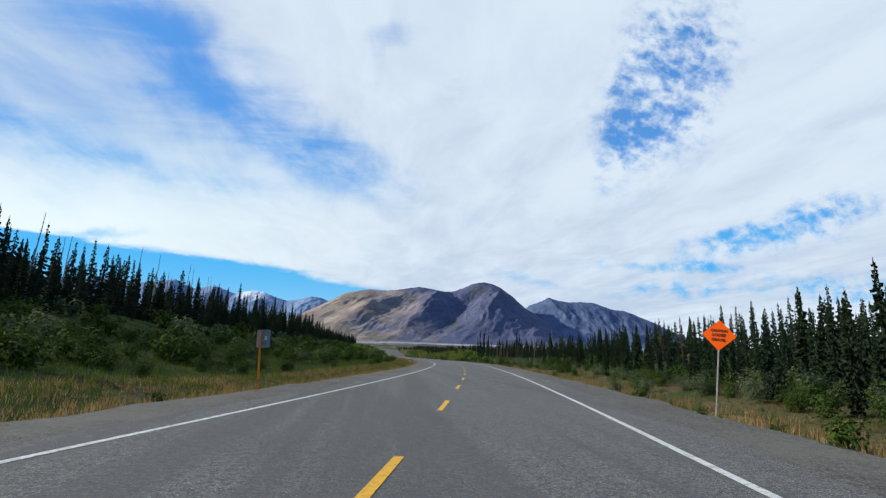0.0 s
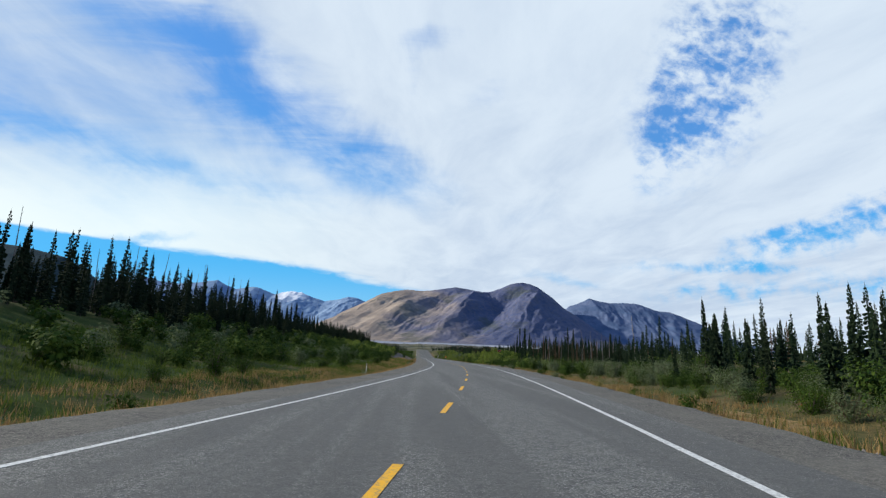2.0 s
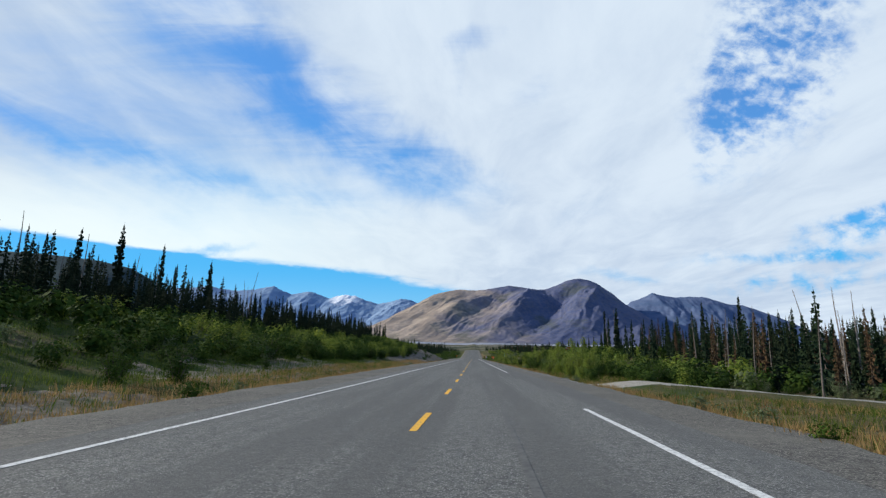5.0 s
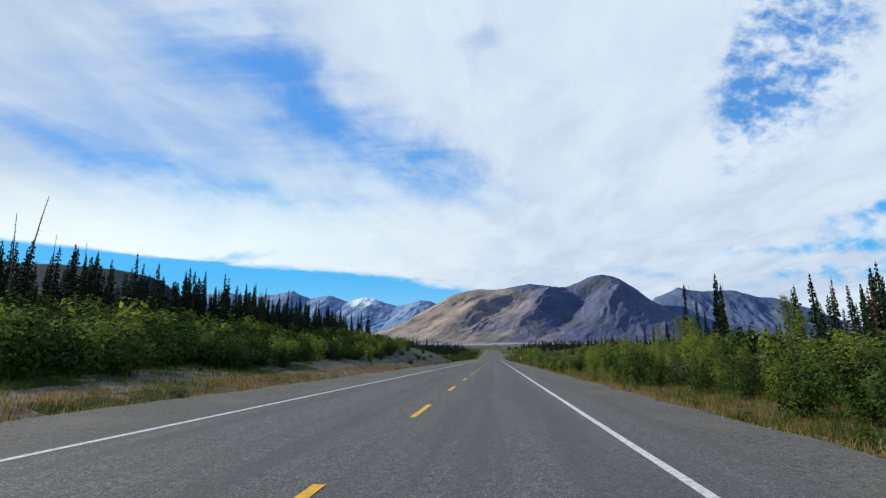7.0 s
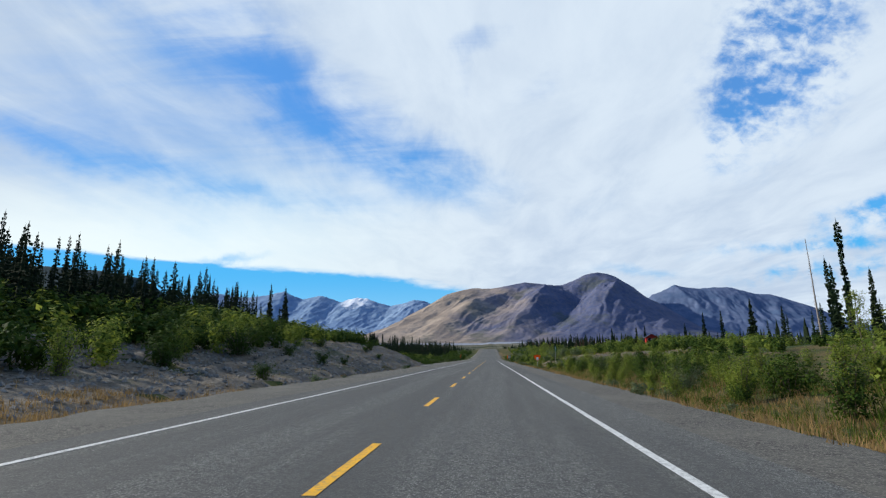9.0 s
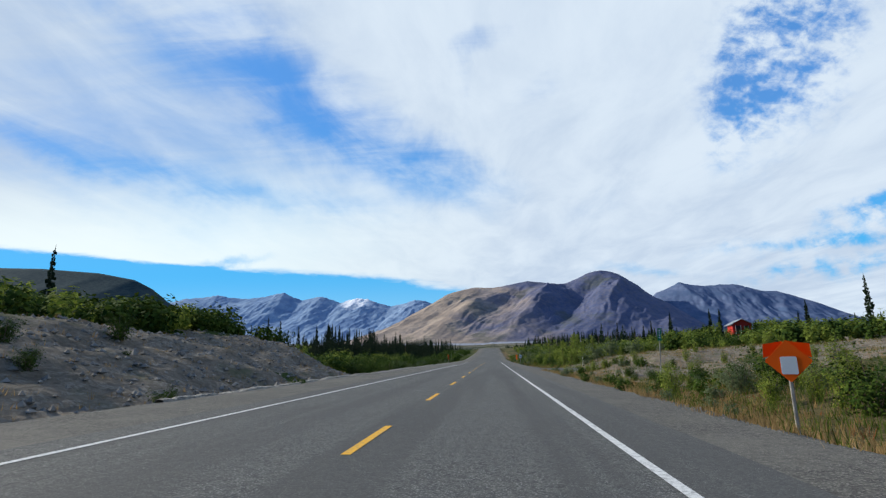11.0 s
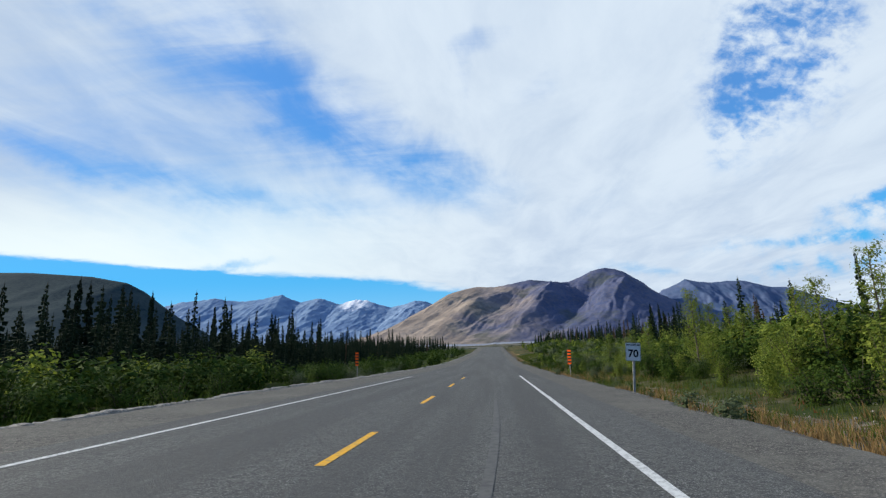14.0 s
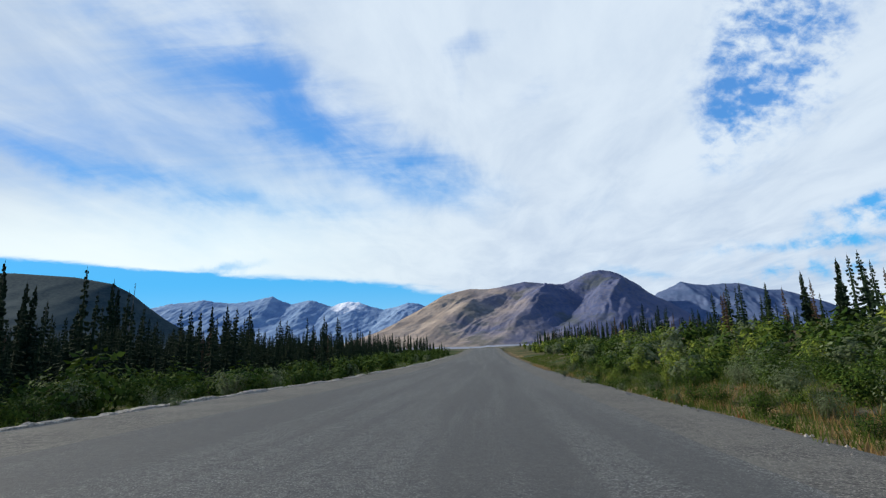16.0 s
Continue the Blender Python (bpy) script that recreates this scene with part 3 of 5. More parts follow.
def sheet(name, xs, ys, zfun, mats, pick=None, smooth=True):
    """One mesh over a grid of x and y lines; pick gives each cell's material."""
    X, Y = np.meshgrid(xs, ys)
    Z = zfun(X, Y)
    v = np.stack([X.ravel(), Y.ravel(), Z.ravel()], 1)
    nx, ny = len(xs), len(ys)
    i = (np.arange(ny - 1)[:, None] * nx + np.arange(nx - 1)[None, :]).ravel()
    f = np.stack([i, i + 1, i + 1 + nx, i + nx], 1)
    me = bpy.data.meshes.new(name)
    me.from_pydata(v.tolist(), [], f.tolist())
    for m in mats:
        me.materials.append(m)
    if pick is not None:
        cx, cy = (X[:-1, :-1] + X[1:, 1:]).ravel() / 2, (Y[:-1, :-1] + Y[1:, 1:]).ravel() / 2
        me.polygons.foreach_set("material_index", pick(cx, cy).astype(np.int32))
    if smooth:
        me.polygons.foreach_set("use_smooth", np.ones(len(f), bool))
    me.update()
    return new(name, me)


def ground_kind(x, y):
    s, u, e = verge(x, y)
    n = fractal(x / 6.0, y / 6.0, 4, 41)
    toe = 388 + 1.6 * (np.clip(-u, 7, 24) - 7)
    bank_l = (u < -8.2 - n) & (u > -33 + 9 * n) & (s > 285 + 8 * n) & (s < toe + 6 * n) & (n > -0.45)
    sand_l = (u < -8.4 - n) & (u > -21 + 5 * n) & (s > 150) & (s < 290) & (n > 0.05 - 0.3 * (s > 185))
    bank_r = (u > 9.5 + 3 * n) & (u < 58 + 6 * n) & (s > 374 + 8 * n) & (s < np.where(u < 26, 431, 450) + 6 * n) & (n > -0.42)
    sand_r = (u > 6.6 + n) & (u < 11.5 + 2.5 * n) & (s > 414) & (s < 500)
    drive = in_drive(s, u)
    track = (np.abs(s - track_at(u)) < 3.0 + 3.0 * np.clip(10 - u, 0, 4)) & (u > 6) & (u < 75)
    fringe = (np.abs(u) - e < 0.9 + 0.8 * n) & (np.abs(u) < 12)
    far = np.hypot(x, y - 250) > 900
    d = np.hypot(x * 0.7, y - 250)
    silt = (d > 2420 + 150 * n) & (y > 0)
    kind = np.zeros(len(x), int)
    strip_r = (u > 0) & (u - e < 4.2 + 1.6 * n) & (u < 13)
    strip_l = (u < 0) & (-u - e < 2.8 + 2.0 * n) & (u > -13) & (s < 300)
    kind[(strip_r | strip_l) & (s > -40) & (s < 700)] = 7
    kind[bank_l | sand_l | bank_r | sand_r] = 1
    kind[fringe] = 2
    kind[drive] = 6
    kind[track] = 5
    kind[far] = 3
    kind[silt] = 4
    return kind


xs = np.concatenate([-spread(75, 4800, 34, 2.2)[::-1], np.arange(-74, -24, 1.25), np.arange(-24, 24, 0.6), np.arange(24, 75, 1.25), spread(75.5, 4800, 34, 2.2)])
ys = np.concatenate([-spread(60, 3000, 14, 2.2)[::-1], np.arange(-58, 610, 1.3), spread(611, 5200, 90, 1.9)])
land = tagged(sheet("ground", xs, ys, ground, [M["turf"], M["gravel"], M["shoulder"], M["plain"], M["silt"], M["track"], M["asphalt"], M["verge"]], ground_kind),
              "dry grass and gravel ground beside the road, pale silt plain beyond", "ground", kind="structure")


# ---- the road ----
def strip(name, s0, s1, u0, u1, up, mat, ds=2.0, wob=0.0, nu=2, shift=None, one_edge=False, outer=None):
    """A ribbon along the road between two offsets, a little over the land."""
    n = max(2, int((s1 - s0) / ds) + 1)
    verts, faces = [], []
    for i in range(n):
        s = s0 + (s1 - s0) * i / (n - 1)
        for k in range(nu):
            u = u0 + ((outer(s) if outer else u1) - u0) * k / (nu - 1) + (shift(s) if shift else 0.0)
            if wob and (k == nu - 1 or (k == 0 and not one_edge)):
                u += wob * float(fractal(np.array([s / 1.7]), np.array([u]), 3, 77)[0])
            verts.append(on_road(s, u, up))
    for i in range(n - 1):
        for k in range(nu - 1):
            a = i * nu + k
            faces.append((a, a + 1, a + 1 + nu, a + nu))
    me = bpy.data.meshes.new(name)
    me.from_pydata(verts, [], faces)
    me.materials.append(mat)
    return new(name, me)


tagged(strip("road", -110, 2300, -5.3, 5.3, 0.0, M["asphalt"], 2.0, 0.12, 6), "grey chip-sealed two-lane highway running to the mountains", "road", kind="structure")
for side in (-1, 1):
    tagged(strip("shoulder", -110, 2300, side * 4.9, side * EDGE_R, -0.006, M["shoulder"], 0.8, 0.45, 3, None, True, None if side > 0 else lambda s: -along(s, EDGE_L)), "gravelly paved shoulder beside the highway", "road shoulder", kind="structure")


def marking(name, s0, s1, u, wide, mat, label, shift=None):
    return tagged(strip(name, s0, s1, u - wide / 2, u + wide / 2, 0.006, mat, 1.5, 0.012, 2, shift), label, "road marking", kind="structure")


def right_line(s):
    """The right lane narrows a little after the curve."""
    return along(s, ((0, 0.41), (60, 0.41), (150, 0.32), (215, 0.22), (330, 0.27), (500, 0.30)))


WORN = "worn solid white edge line painted on the asphalt"
marking("edge_line", -100, 469.6, -4.31, 0.135, M["white_paint"], WORN)
marking("edge_line", -100, 171, 3.65, 0.135, M["white_paint"], WORN, right_line)
marking("edge_line", 203, 467.9, 3.65, 0.135, M["white_paint"], WORN, right_line)
for i in range(-6, 52):
    s = 4.25 + 9 * i
    if s < 465:
        tagged(marking("centre_dash", s, s + 3.0, 0.0, 0.14, M["yellow_paint"], "worn yellow centre dash painted on the asphalt"), group="centre line dashes")


def tyre_mark(s0, u0, s1, u1, bow, wide=0.22):
    """A dark curved rubber mark on the asphalt."""
    v, f, n = [], [], 22
    for i in range(n):
        k = i / (n - 1)
        s, u = s0 + (s1 - s0) * k, u0 + (u1 - u0) * k + bow * math.sin(math.pi * k)
        for side in (-0.5, 0.5):
            v.append(on_road(s, u + side * wide * (0.6 + 0.4 * math.sin(math.pi * k)), 0.005))
        if i:
            f.append((2 * i - 2, 2 * i - 1, 2 * i + 1, 2 * i))
    me = bpy.data.meshes.new("tyre_mark")
    me.from_pydata(v, [], f)
    me.materials.append(M["tyre_mark"])
    return tagged(new("tyre_mark", me), "dark curved tyre mark on the asphalt", "tyre mark", kind="structure")


tyre_mark(404, 3.2, 418, 4.6, -1.2)
tyre_mark(405, 3.6, 417.5, 5.0, -1.1)
tyre_mark(146, 1.55, 170, 1.75, 0.1, 0.12)
tyre_mark(430, 1.9, 446, 2.2, 0.15, 0.14)


# ---- mountains ----
def mountain(name, ridge, far, depth, rough, mat, label, seed, nx=260, ny=70, foot=20.0, spur=1.0, crag=0.35, spurs=(), shear=0.0):
    """A range: the ridge's outline (x, height) at distance far, falling towards the viewer over depth metres, cut by gullies."""
    rx = np.array([p[0] for p in ridge], float)
    rz = np.array([p[1] for p in ridge], float)
    xs = np.linspace(rx[0], rx[-1], nx)
    ys = np.concatenate([np.linspace(far - depth, far, ny), np.linspace(far, far + depth * 0.25, 8)[1:]])

    def z(X, Y):
        k = np.clip((far - Y) / depth, -1, 1)
        bend = 140 * fractal(X / 700, Y / 700, 3, seed + 3) * np.clip(k * 4, 0, 1)
        top = np.interp(X + bend * spur, rx, rz)
        fall = np.where(k >= 0, (1 - k) ** 1.25, 1 - (np.abs(k) / 0.25) ** 1.3)
        # spurs and gullies run down and to one side
        W = X - shear * (Y - far) + 60 * fractal(X / 420, Y / 420, 3, seed + 31)
        gully = 0.7 * ridged(W / 420 + 0.4 * fractal(X / 500, Y / 500, 3, seed), Y / 1100, 6, seed + 7) + 0.3 * ridged(W / 150 + 0.6 * fractal(X / 300, Y / 300, 3, seed + 5), Y / 600, 4, seed + 17) - 0.62
        small = fractal(X / 60, Y / 60, 4, seed + 13)
        body = np.clip(k * 5, 0, 1) * np.clip((1 - k) * 3, 0, 1)
        fine = 7 * rough * fractal(X / 25, Y / 25, 3, seed + 21) * np.clip((rz.max() * 0.1 + top) / rz.max(), 0, 1)
        for at, half, amount in spurs:
            fall = fall + amount / 600 * np.clip(1 - np.abs(W - at) / half, 0, None) * np.clip(k * 3.5, 0, 1) * np.clip((1 - k) * 1.6, 0, 1)
        return foot + (top - foot) * fall + rough * body * (top * 0.55 * gully + 14 * small) + fine * crag
    return tagged(sheet(name, xs, ys, z, [mat]), label, "mountain", kind="structure")


MAIN = ((-1386, 100), (-1095, 171), (-858, 244), (-716, 313), (-528, 405), (-340, 510), (-196, 544), (-124, 555), (12, 548), (147, 569), (289, 596), (400, 585), (516, 565), (594, 569), (688, 606), (769, 645), (832, 662), (874, 666), (949, 656), (1014, 632), (1140, 547), (1282, 409), (1444, 296), (1687, 186), (1970, 120), (2309, 104))
RIGHT = ((865, 253), (1154, 337), (1350, 500), (1471, 546), (1539, 583), (1623, 561), (1738, 547), (1864, 557), (1985, 553), (2176, 495), (2285, 493), (2574, 394), (2891, 256), (3210, 188), (3804, 141))
LEFT = ((-4318, 420), (-3620, 467), (-3163, 489), (-2803, 566), (-2638, 572), (-2497, 588), (-2358, 561), (-2217, 548), (-2078, 563), (-1999, 572), (-1930, 591), (-1866, 596), (-1780, 553), (-1699, 526), (-1594, 545), (-1514, 555), (-1427, 524), (-1341, 491), (-1268, 516), (-1194, 531), (-1088, 519), (-980, 477), (-879, 450), (-767, 475), (-663, 504), (-591, 495), (-494, 462), (-167, 308), (153, 160))
HILL = ((-6093, 801), (-4564, 735), (-3610, 673), (-3153, 652), (-2706, 607), (-2440, 553), (-2304, 487), (-2176, 394), (-2053, 311), (-1815, 182), (-1569, 113), (-1218, 63))
mountain("mountain", MAIN, 4399, 1300, 0.34, M["rock"], "bare brown rock mountain with gullies, its shaded side coloured violet", 3, 560, 150, 55, 1.0, 1.1, ((640, 230, 120), (150, 190, 60), (-260, 260, 80), (1150, 260, 80)), 0.55)
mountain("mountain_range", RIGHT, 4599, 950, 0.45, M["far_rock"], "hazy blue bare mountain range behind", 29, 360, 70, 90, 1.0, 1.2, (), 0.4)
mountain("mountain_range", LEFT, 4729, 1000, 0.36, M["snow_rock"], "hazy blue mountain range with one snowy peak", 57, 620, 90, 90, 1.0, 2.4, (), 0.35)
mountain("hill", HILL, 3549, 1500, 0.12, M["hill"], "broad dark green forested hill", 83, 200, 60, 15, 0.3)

# ---- making things ----
def mesh_part(name, verts, faces, mat, parent=None, label="", smooth=False):
    me = bpy.data.meshes.new(name)
    me.from_pydata([tuple(v) for v in verts], [], faces)
    me.materials.append(mat)
    if smooth:
        me.polygons.foreach_set("use_smooth", np.ones(len(faces), bool))
    ob = new(name, me)
    ob.parent = parent
    if label:
        ob["label"] = label
    return ob


def part(name, bm, mat, parent=None, label=""):
    me = bpy.data.meshes.new(name)
    bm.to_mesh(me)
    bm.free()
    me.materials.append(mat)
    ob = new(name, me)
    ob.parent = parent
    if label:
        ob["label"] = label
    return ob


def thing(name, label, category, group="", m=None):
    ob = tagged(new(name), label, category, group)
    ob.empty_display_size = 0.3
    if m is not None:
        ob.matrix_basis = m
    return ob


def tube(verts, faces, path, radii, sides=6):
    """A tapered limb along a path, added to the lists."""
    base = len(verts)
    for i, (p, r) in enumerate(zip(path, radii)):
        p = Vector(p)
        d = (Vector(path[min(i + 1, len(path) - 1)]) - Vector(path[max(i - 1, 0)])).normalized()
        a = d.orthogonal().normalized()
        b = d.cross(a)
        for k in range(sides):
            w = 2 * math.pi * k / sides
            verts.append(tuple(p + a * math.cos(w) * r + b * math.sin(w) * r))
    for i in range(len(path) - 1):
        for k in range(sides):
            j = (k + 1) % sides
            faces.append((base + i * sides + k, base + i * sides + j, base + (i + 1) * sides + j, base + (i + 1) * sides + k))
    faces.append(tuple(base + (len(path) - 1) * sides + k for k in range(sides)))


# ---- trees ----
def spruce(seed, tall=12.0, wide=1.25, dense=1.0, bare=0.06, rust=False, club=False):
    """A narrow boreal spruce: trunk and drooping sprays of needles, whorl by whorl."""
    r = random.Random(seed)
    t = thing("spruce_tree", "tall narrow dark green spruce tree growing beside the highway" if not rust else "narrow spruce tree with browned needles", "tree", "roadside spruces")
    v, f = [], []
    lean = r.uniform(-0.02, 0.02) * tall
    path = [(lean * (k / 6) ** 2, 0, tall * k / 6 - (0.3 if k == 0 else 0)) for k in range(7)]
    tube(v, f, path, [0.012 * tall * (1 - k / 6.3) + 0.012 for k in range(7)], 6)
    mesh_part("trunk", v, f, M["bark"], t, "", True)
    v, f = [], []
    z = bare * tall
    while z < tall * 0.985:
        k = z / tall
        prof = (1 - k) ** 0.72 * min(1.0, 0.62 + 2.2 * k)
        if club:
            prof = prof * 0.62 + 0.36 * max(0, 1 - abs(k - 0.88) / 0.13)
        reach = wide * prof * r.uniform(0.8, 1.12) + 0.10
        count = max(4, int((5 + 4 * prof) * dense))
        turn = r.uniform(0, 6.28)
        for b in range(count):
            if r.random() < 0.10:
                continue
            a = turn + 6.283 * b / count + r.uniform(-0.3, 0.3)
            L = reach * r.uniform(0.55, 1.18)
            ca, sa = math.cos(a), math.sin(a)
            drop = L * r.uniform(0.18, 0.55) * (1 - 0.6 * k)
            w = 0.20 * L + 0.09
            x0 = lean * k * k
            zz = z + r.uniform(-0.12, 0.12)

            def at(out, side, down):
                return (x0 + ca * out - sa * side, sa * out + ca * side, zz - down)
            i = len(v)
            v += [at(0.02, 0, -0.06), at(L * 0.45, w, drop * 0.55 + 0.05), at(L * 0.5, 0, drop * 0.25 - 0.05), at(L * 0.45, -w, drop * 0.55 + 0.05),
                  at(L * 0.8, w * 0.7, drop * 0.95), at(L, 0, drop * 0.9 - 0.03), at(L * 0.8, -w * 0.7, drop * 0.95)]
            f += [(i, i + 1, i + 2), (i, i + 2, i + 3), (i + 2, i + 4, i + 5), (i + 2, i + 5, i + 6)]
            # needles that hang under the branch
            j = len(v)
            h = r.uniform(0.14, 0.32) + 0.10 * L
            v += [at(L * 0.25, 0, drop * 0.1), at(L * 0.95, 0, drop * 0.85), at(L * 0.8, r.uniform(-.08, .08), drop * 0.9 + h), at(L * 0.35, r.uniform(-.08, .08), drop * 0.35 + h)]
            f += [(j, j + 1, j + 2), (j, j + 2, j + 3)]
        z += (0.26 + 0.16 * (1 - k)) * (tall / 12.0) ** 0.5 / dense ** 0.5
    # close inner twigs
    heart = [(k / 5, max(0.02, 0.21 * wide * (1 - k / 5) ** 0.72 * min(1.0, 0.62 + 2.2 * k / 5))) for k in range(6)]
    tube(v, f, [(lean * k * k, 0, tall * (bare + (0.97 - bare) * k)) for k, _ in heart], [q * r.uniform(0.75, 1.1) for _, q in heart], 5)
    # leader
    i = len(v)
    v += [(lean - 0.07, 0, tall * 0.95), (lean + 0.07, 0, tall * 0.95), (lean, 0, tall + 0.35), (lean, -0.07, tall * 0.95), (lean, 0.07, tall * 0.95)]
    f += [(i, i + 1, i + 2), (i + 3, i + 4, i + 2)]
    mesh_part("crown", v, f, M["rust_needles" if rust else "needles"], t)
    return t


def snag(seed, tall=11.0, lean=0.03):
    """A dead spruce: grey trunk with broken twigs."""
    r = random.Random(seed)
    t = thing("dead_spruce", "bare grey dead spruce trunk with broken twigs", "tree", "dead spruces")
    v, f = [], []
    path = [(lean * tall * (k / 5) ** 1.4, 0.01 * tall * math.sin(k), tall * k / 5 - (0.3 if k == 0 else 0)) for k in range(6)]
    tube(v, f, path, [0.010 * tall * (1 - k / 5.4) + 0.014 for k in range(6)], 6)
    for _ in range(int(tall * 9)):
        k = r.uniform(0.2, 0.99)
        a, L = r.uniform(0, 6.28), r.uniform(0.15, 0.75) * (1.1 - k)
        x0 = lean * tall * k ** 1.4
        z = tall * k
        p, q = Vector((x0, 0, z)), Vector((x0 + L * math.cos(a), L * math.sin(a), z - 0.35 * L))
        i = len(v)
        v += [p + Vector((0, 0, 0.022)), p - Vector((0, 0, 0.022)), q, p + Vector((0.02 * math.sin(a), -0.02 * math.cos(a), 0))]
        f += [(i, i + 1, i + 2), (i + 3, i + 1, i + 2), (i, i + 3, i + 2)]
    mesh_part("trunk", v, f, M["dead_wood"], t)
    return t


def leaf(v, f, c, size, r, out=(0, 0, 1)):
    """One tuft of leaves as a bent rhombus that faces roughly outwards and up."""
    n = Vector(out).normalized() + Vector((r.gauss(0, .45), r.gauss(0, .45), 0.55 + r.gauss(0, .4)))
    n.normalize()
    d = n.orthogonal().normalized()
    d.rotate(Matrix.Rotation(r.uniform(0, 6.28), 3, n))
    s = n.cross(d)
    i = len(v)
    c = Vector(c)
    v += [c - d * size, c + s * size * 0.55 - n * 0.2 * size, c + d * size, c - s * size * 0.55 - n * 0.2 * size]
    f += [(i, i + 1, i + 2), (i, i + 2, i + 3)]


def shrub(seed, tall=2.4, wide=1.6, leaves=520, size=0.13, mat="willow", label="dense green willow bush on the verge", upright=0.0, name="willow_bush"):
    """A bush of many stems, each with its own cloud of leaves, so that gaps stay between."""
    r = random.Random(seed)
    t = thing(name, label, "weed" if "weed" in name else "bush", "weeds at the shoulder" if "weed" in name else "roadside bushes")
    sv, sf, v, f = [], [], [], []
    n = 13
    for k in range(n):
        a = 6.283 * k / n + r.uniform(-0.4, 0.4)
        out = wide * r.uniform(0.25, 1.0) * (1 - 0.5 * upright)
        h = tall * r.uniform(0.55, 1.05) * (1 - 0.25 * (out / wide) ** 2)
        top = Vector((math.cos(a) * out, math.sin(a) * out, h))
        mid = top * 0.5 + Vector((0, 0, h * 0.12))
        tube(sv, sf, [(0.1 * math.cos(a), 0.1 * math.sin(a), -0.2), mid, top], [0.028, 0.018, 0.006], 4)
        for _ in range(leaves // n):
            q = r.random() ** 0.75
            c = Vector((top.x * q, top.y * q, h * q * (1.15 - 0.15 * q)))
            sp = wide * (0.13 + 0.13 * (1 - q))
            c = c + Vector((r.gauss(0, sp), r.gauss(0, sp), r.gauss(0, sp * 0.8)))
            c.z = abs(c.z) + 0.03
            leaf(v, f, c, size * r.uniform(0.6, 1.35), r, c - Vector((0, 0, tall * 0.35)))
    if "weed" not in name:
        mesh_part("stem", sv, sf, M["stem"], t)
    mesh_part("foliage", v, f, M[mat], t)
    return t


def poplar(seed, tall=6.5, leaves=1000):
    """A young balsam poplar: straight trunk, rising limbs, small leaf tufts."""
    r = random.Random(seed)
    t = thing("poplar_tree", "young poplar tree with light green leaves", "tree", "young poplars")
    tv, tf, v, f = [], [], [], []
    tube(tv, tf, [(0, 0, -0.3), (0.03, 0.02, tall * 0.3), (-0.04, 0.05, tall * 0.65), (0.0, 0.0, tall)], [0.075, 0.06, 0.035, 0.008], 6)
    limbs = 26
    for k in range(limbs):
        q = 0.10 + 0.86 * k / limbs
        a = 2.4 * k + r.uniform(-0.4, 0.4)
        L = tall * 0.20 * (1.05 - q) ** 0.55 * r.uniform(0.6, 1.2) + 0.12
        z = tall * q
        tip = Vector((math.cos(a) * L, math.sin(a) * L, z + L * r.uniform(0.5, 1.0)))
        tube(tv, tf, [(0, 0, z), tip * 0.5 + Vector((0, 0, z * 0.5)), tip], [0.02, 0.013, 0.004], 4)
        for _ in range(leaves // limbs):
            w = r.uniform(0.2, 1.08)
            c = Vector((0, 0, z)).lerp(tip, w) + Vector((r.gauss(0, .13), r.gauss(0, .13), r.gauss(0, .13)))
            leaf(v, f, c, r.uniform(0.04, 0.09), r, c - Vector((0, 0, z)))
    mesh_part("trunk", tv, tf, M["stem"], t, "grey-brown bark")
    mesh_part("crown", v, f, M["poplar"], t)
    return t


def set_out(kind, x, y, size=1.0, turn=None, sink=0.05, stretch=1.0):
    """Stand a copy of a model on the land."""
    z = height(x, y) - sink
    a = rng.uniform(0, 360) if turn is None else turn
    m = pose(x, y, z, 0, 0, a) @ Matrix.Diagonal((size, size, size * stretch, 1))
    return copy_thing(kind, m)


rng = random.Random(7)
SPRUCES = [spruce(1, 12, 1.25), spruce(2, 12, 1.0, 1.0, 0.06), spruce(3, 12, 1.45, 1.05), spruce(5, 12, 1.1, 0.95, 0.08)]
CLUB = spruce(4, 12, 0.8, 0.9, 0.14, club=True)
RUSTY = [spruce(11, 11, 1.0, 0.8, 0.1, True), spruce(12, 11, 0.8, 0.6, 0.2, True)]
SNAGS = [snag(21, 11, 0.02), snag(22, 11, -0.05), snag(23, 11, 0.16)]
BUSHES = [shrub(31, 2.4, 1.6, 1350, 0.084), shrub(32, 2.6, 1.5, 1350, 0.084), shrub(33, 2.2, 1.8, 1400, 0.084)]
SILVER = [shrub(34, 2.3, 1.6, 1300, 0.078, "silver_willow", "grey-green willow bush on the verge", 0.0, "silver_willow_bush"), shrub(35, 2.5, 1.6, 1300, 0.078, "silver_willow", "grey-green willow bush on the verge", 0.0, "silver_willow_bush")]
BRIGHT = [shrub(36, 2.9, 1.25, 1900, 0.068, "poplar", "bright green poplar thicket beside the road", 0.3, "poplar_bush"), shrub(37, 3.0, 1.15, 1900, 0.068, "poplar", "bright green poplar thicket beside the road", 0.4, "poplar_bush")]
LOW = [shrub(38, 0.50, 0.55, 260, 0.055, "willow", "low green weed clump at the shoulder's edge", 0.0, "weed_clump"), shrub(39, 0.55, 0.5, 260, 0.055, "silver_willow", "low grey-green weed clump at the shoulder's edge", 0.0, "weed_clump")]
POPLARS = [poplar(41, 5.5, 1900), poplar(42, 6.0, 2000)]
# plainer models for the depth of the woods
WOOD = [spruce(51, 12, 1.55, 0.46), spruce(52, 12, 1.3, 0.45, 0.06), spruce(53, 12, 1.75, 0.46)]
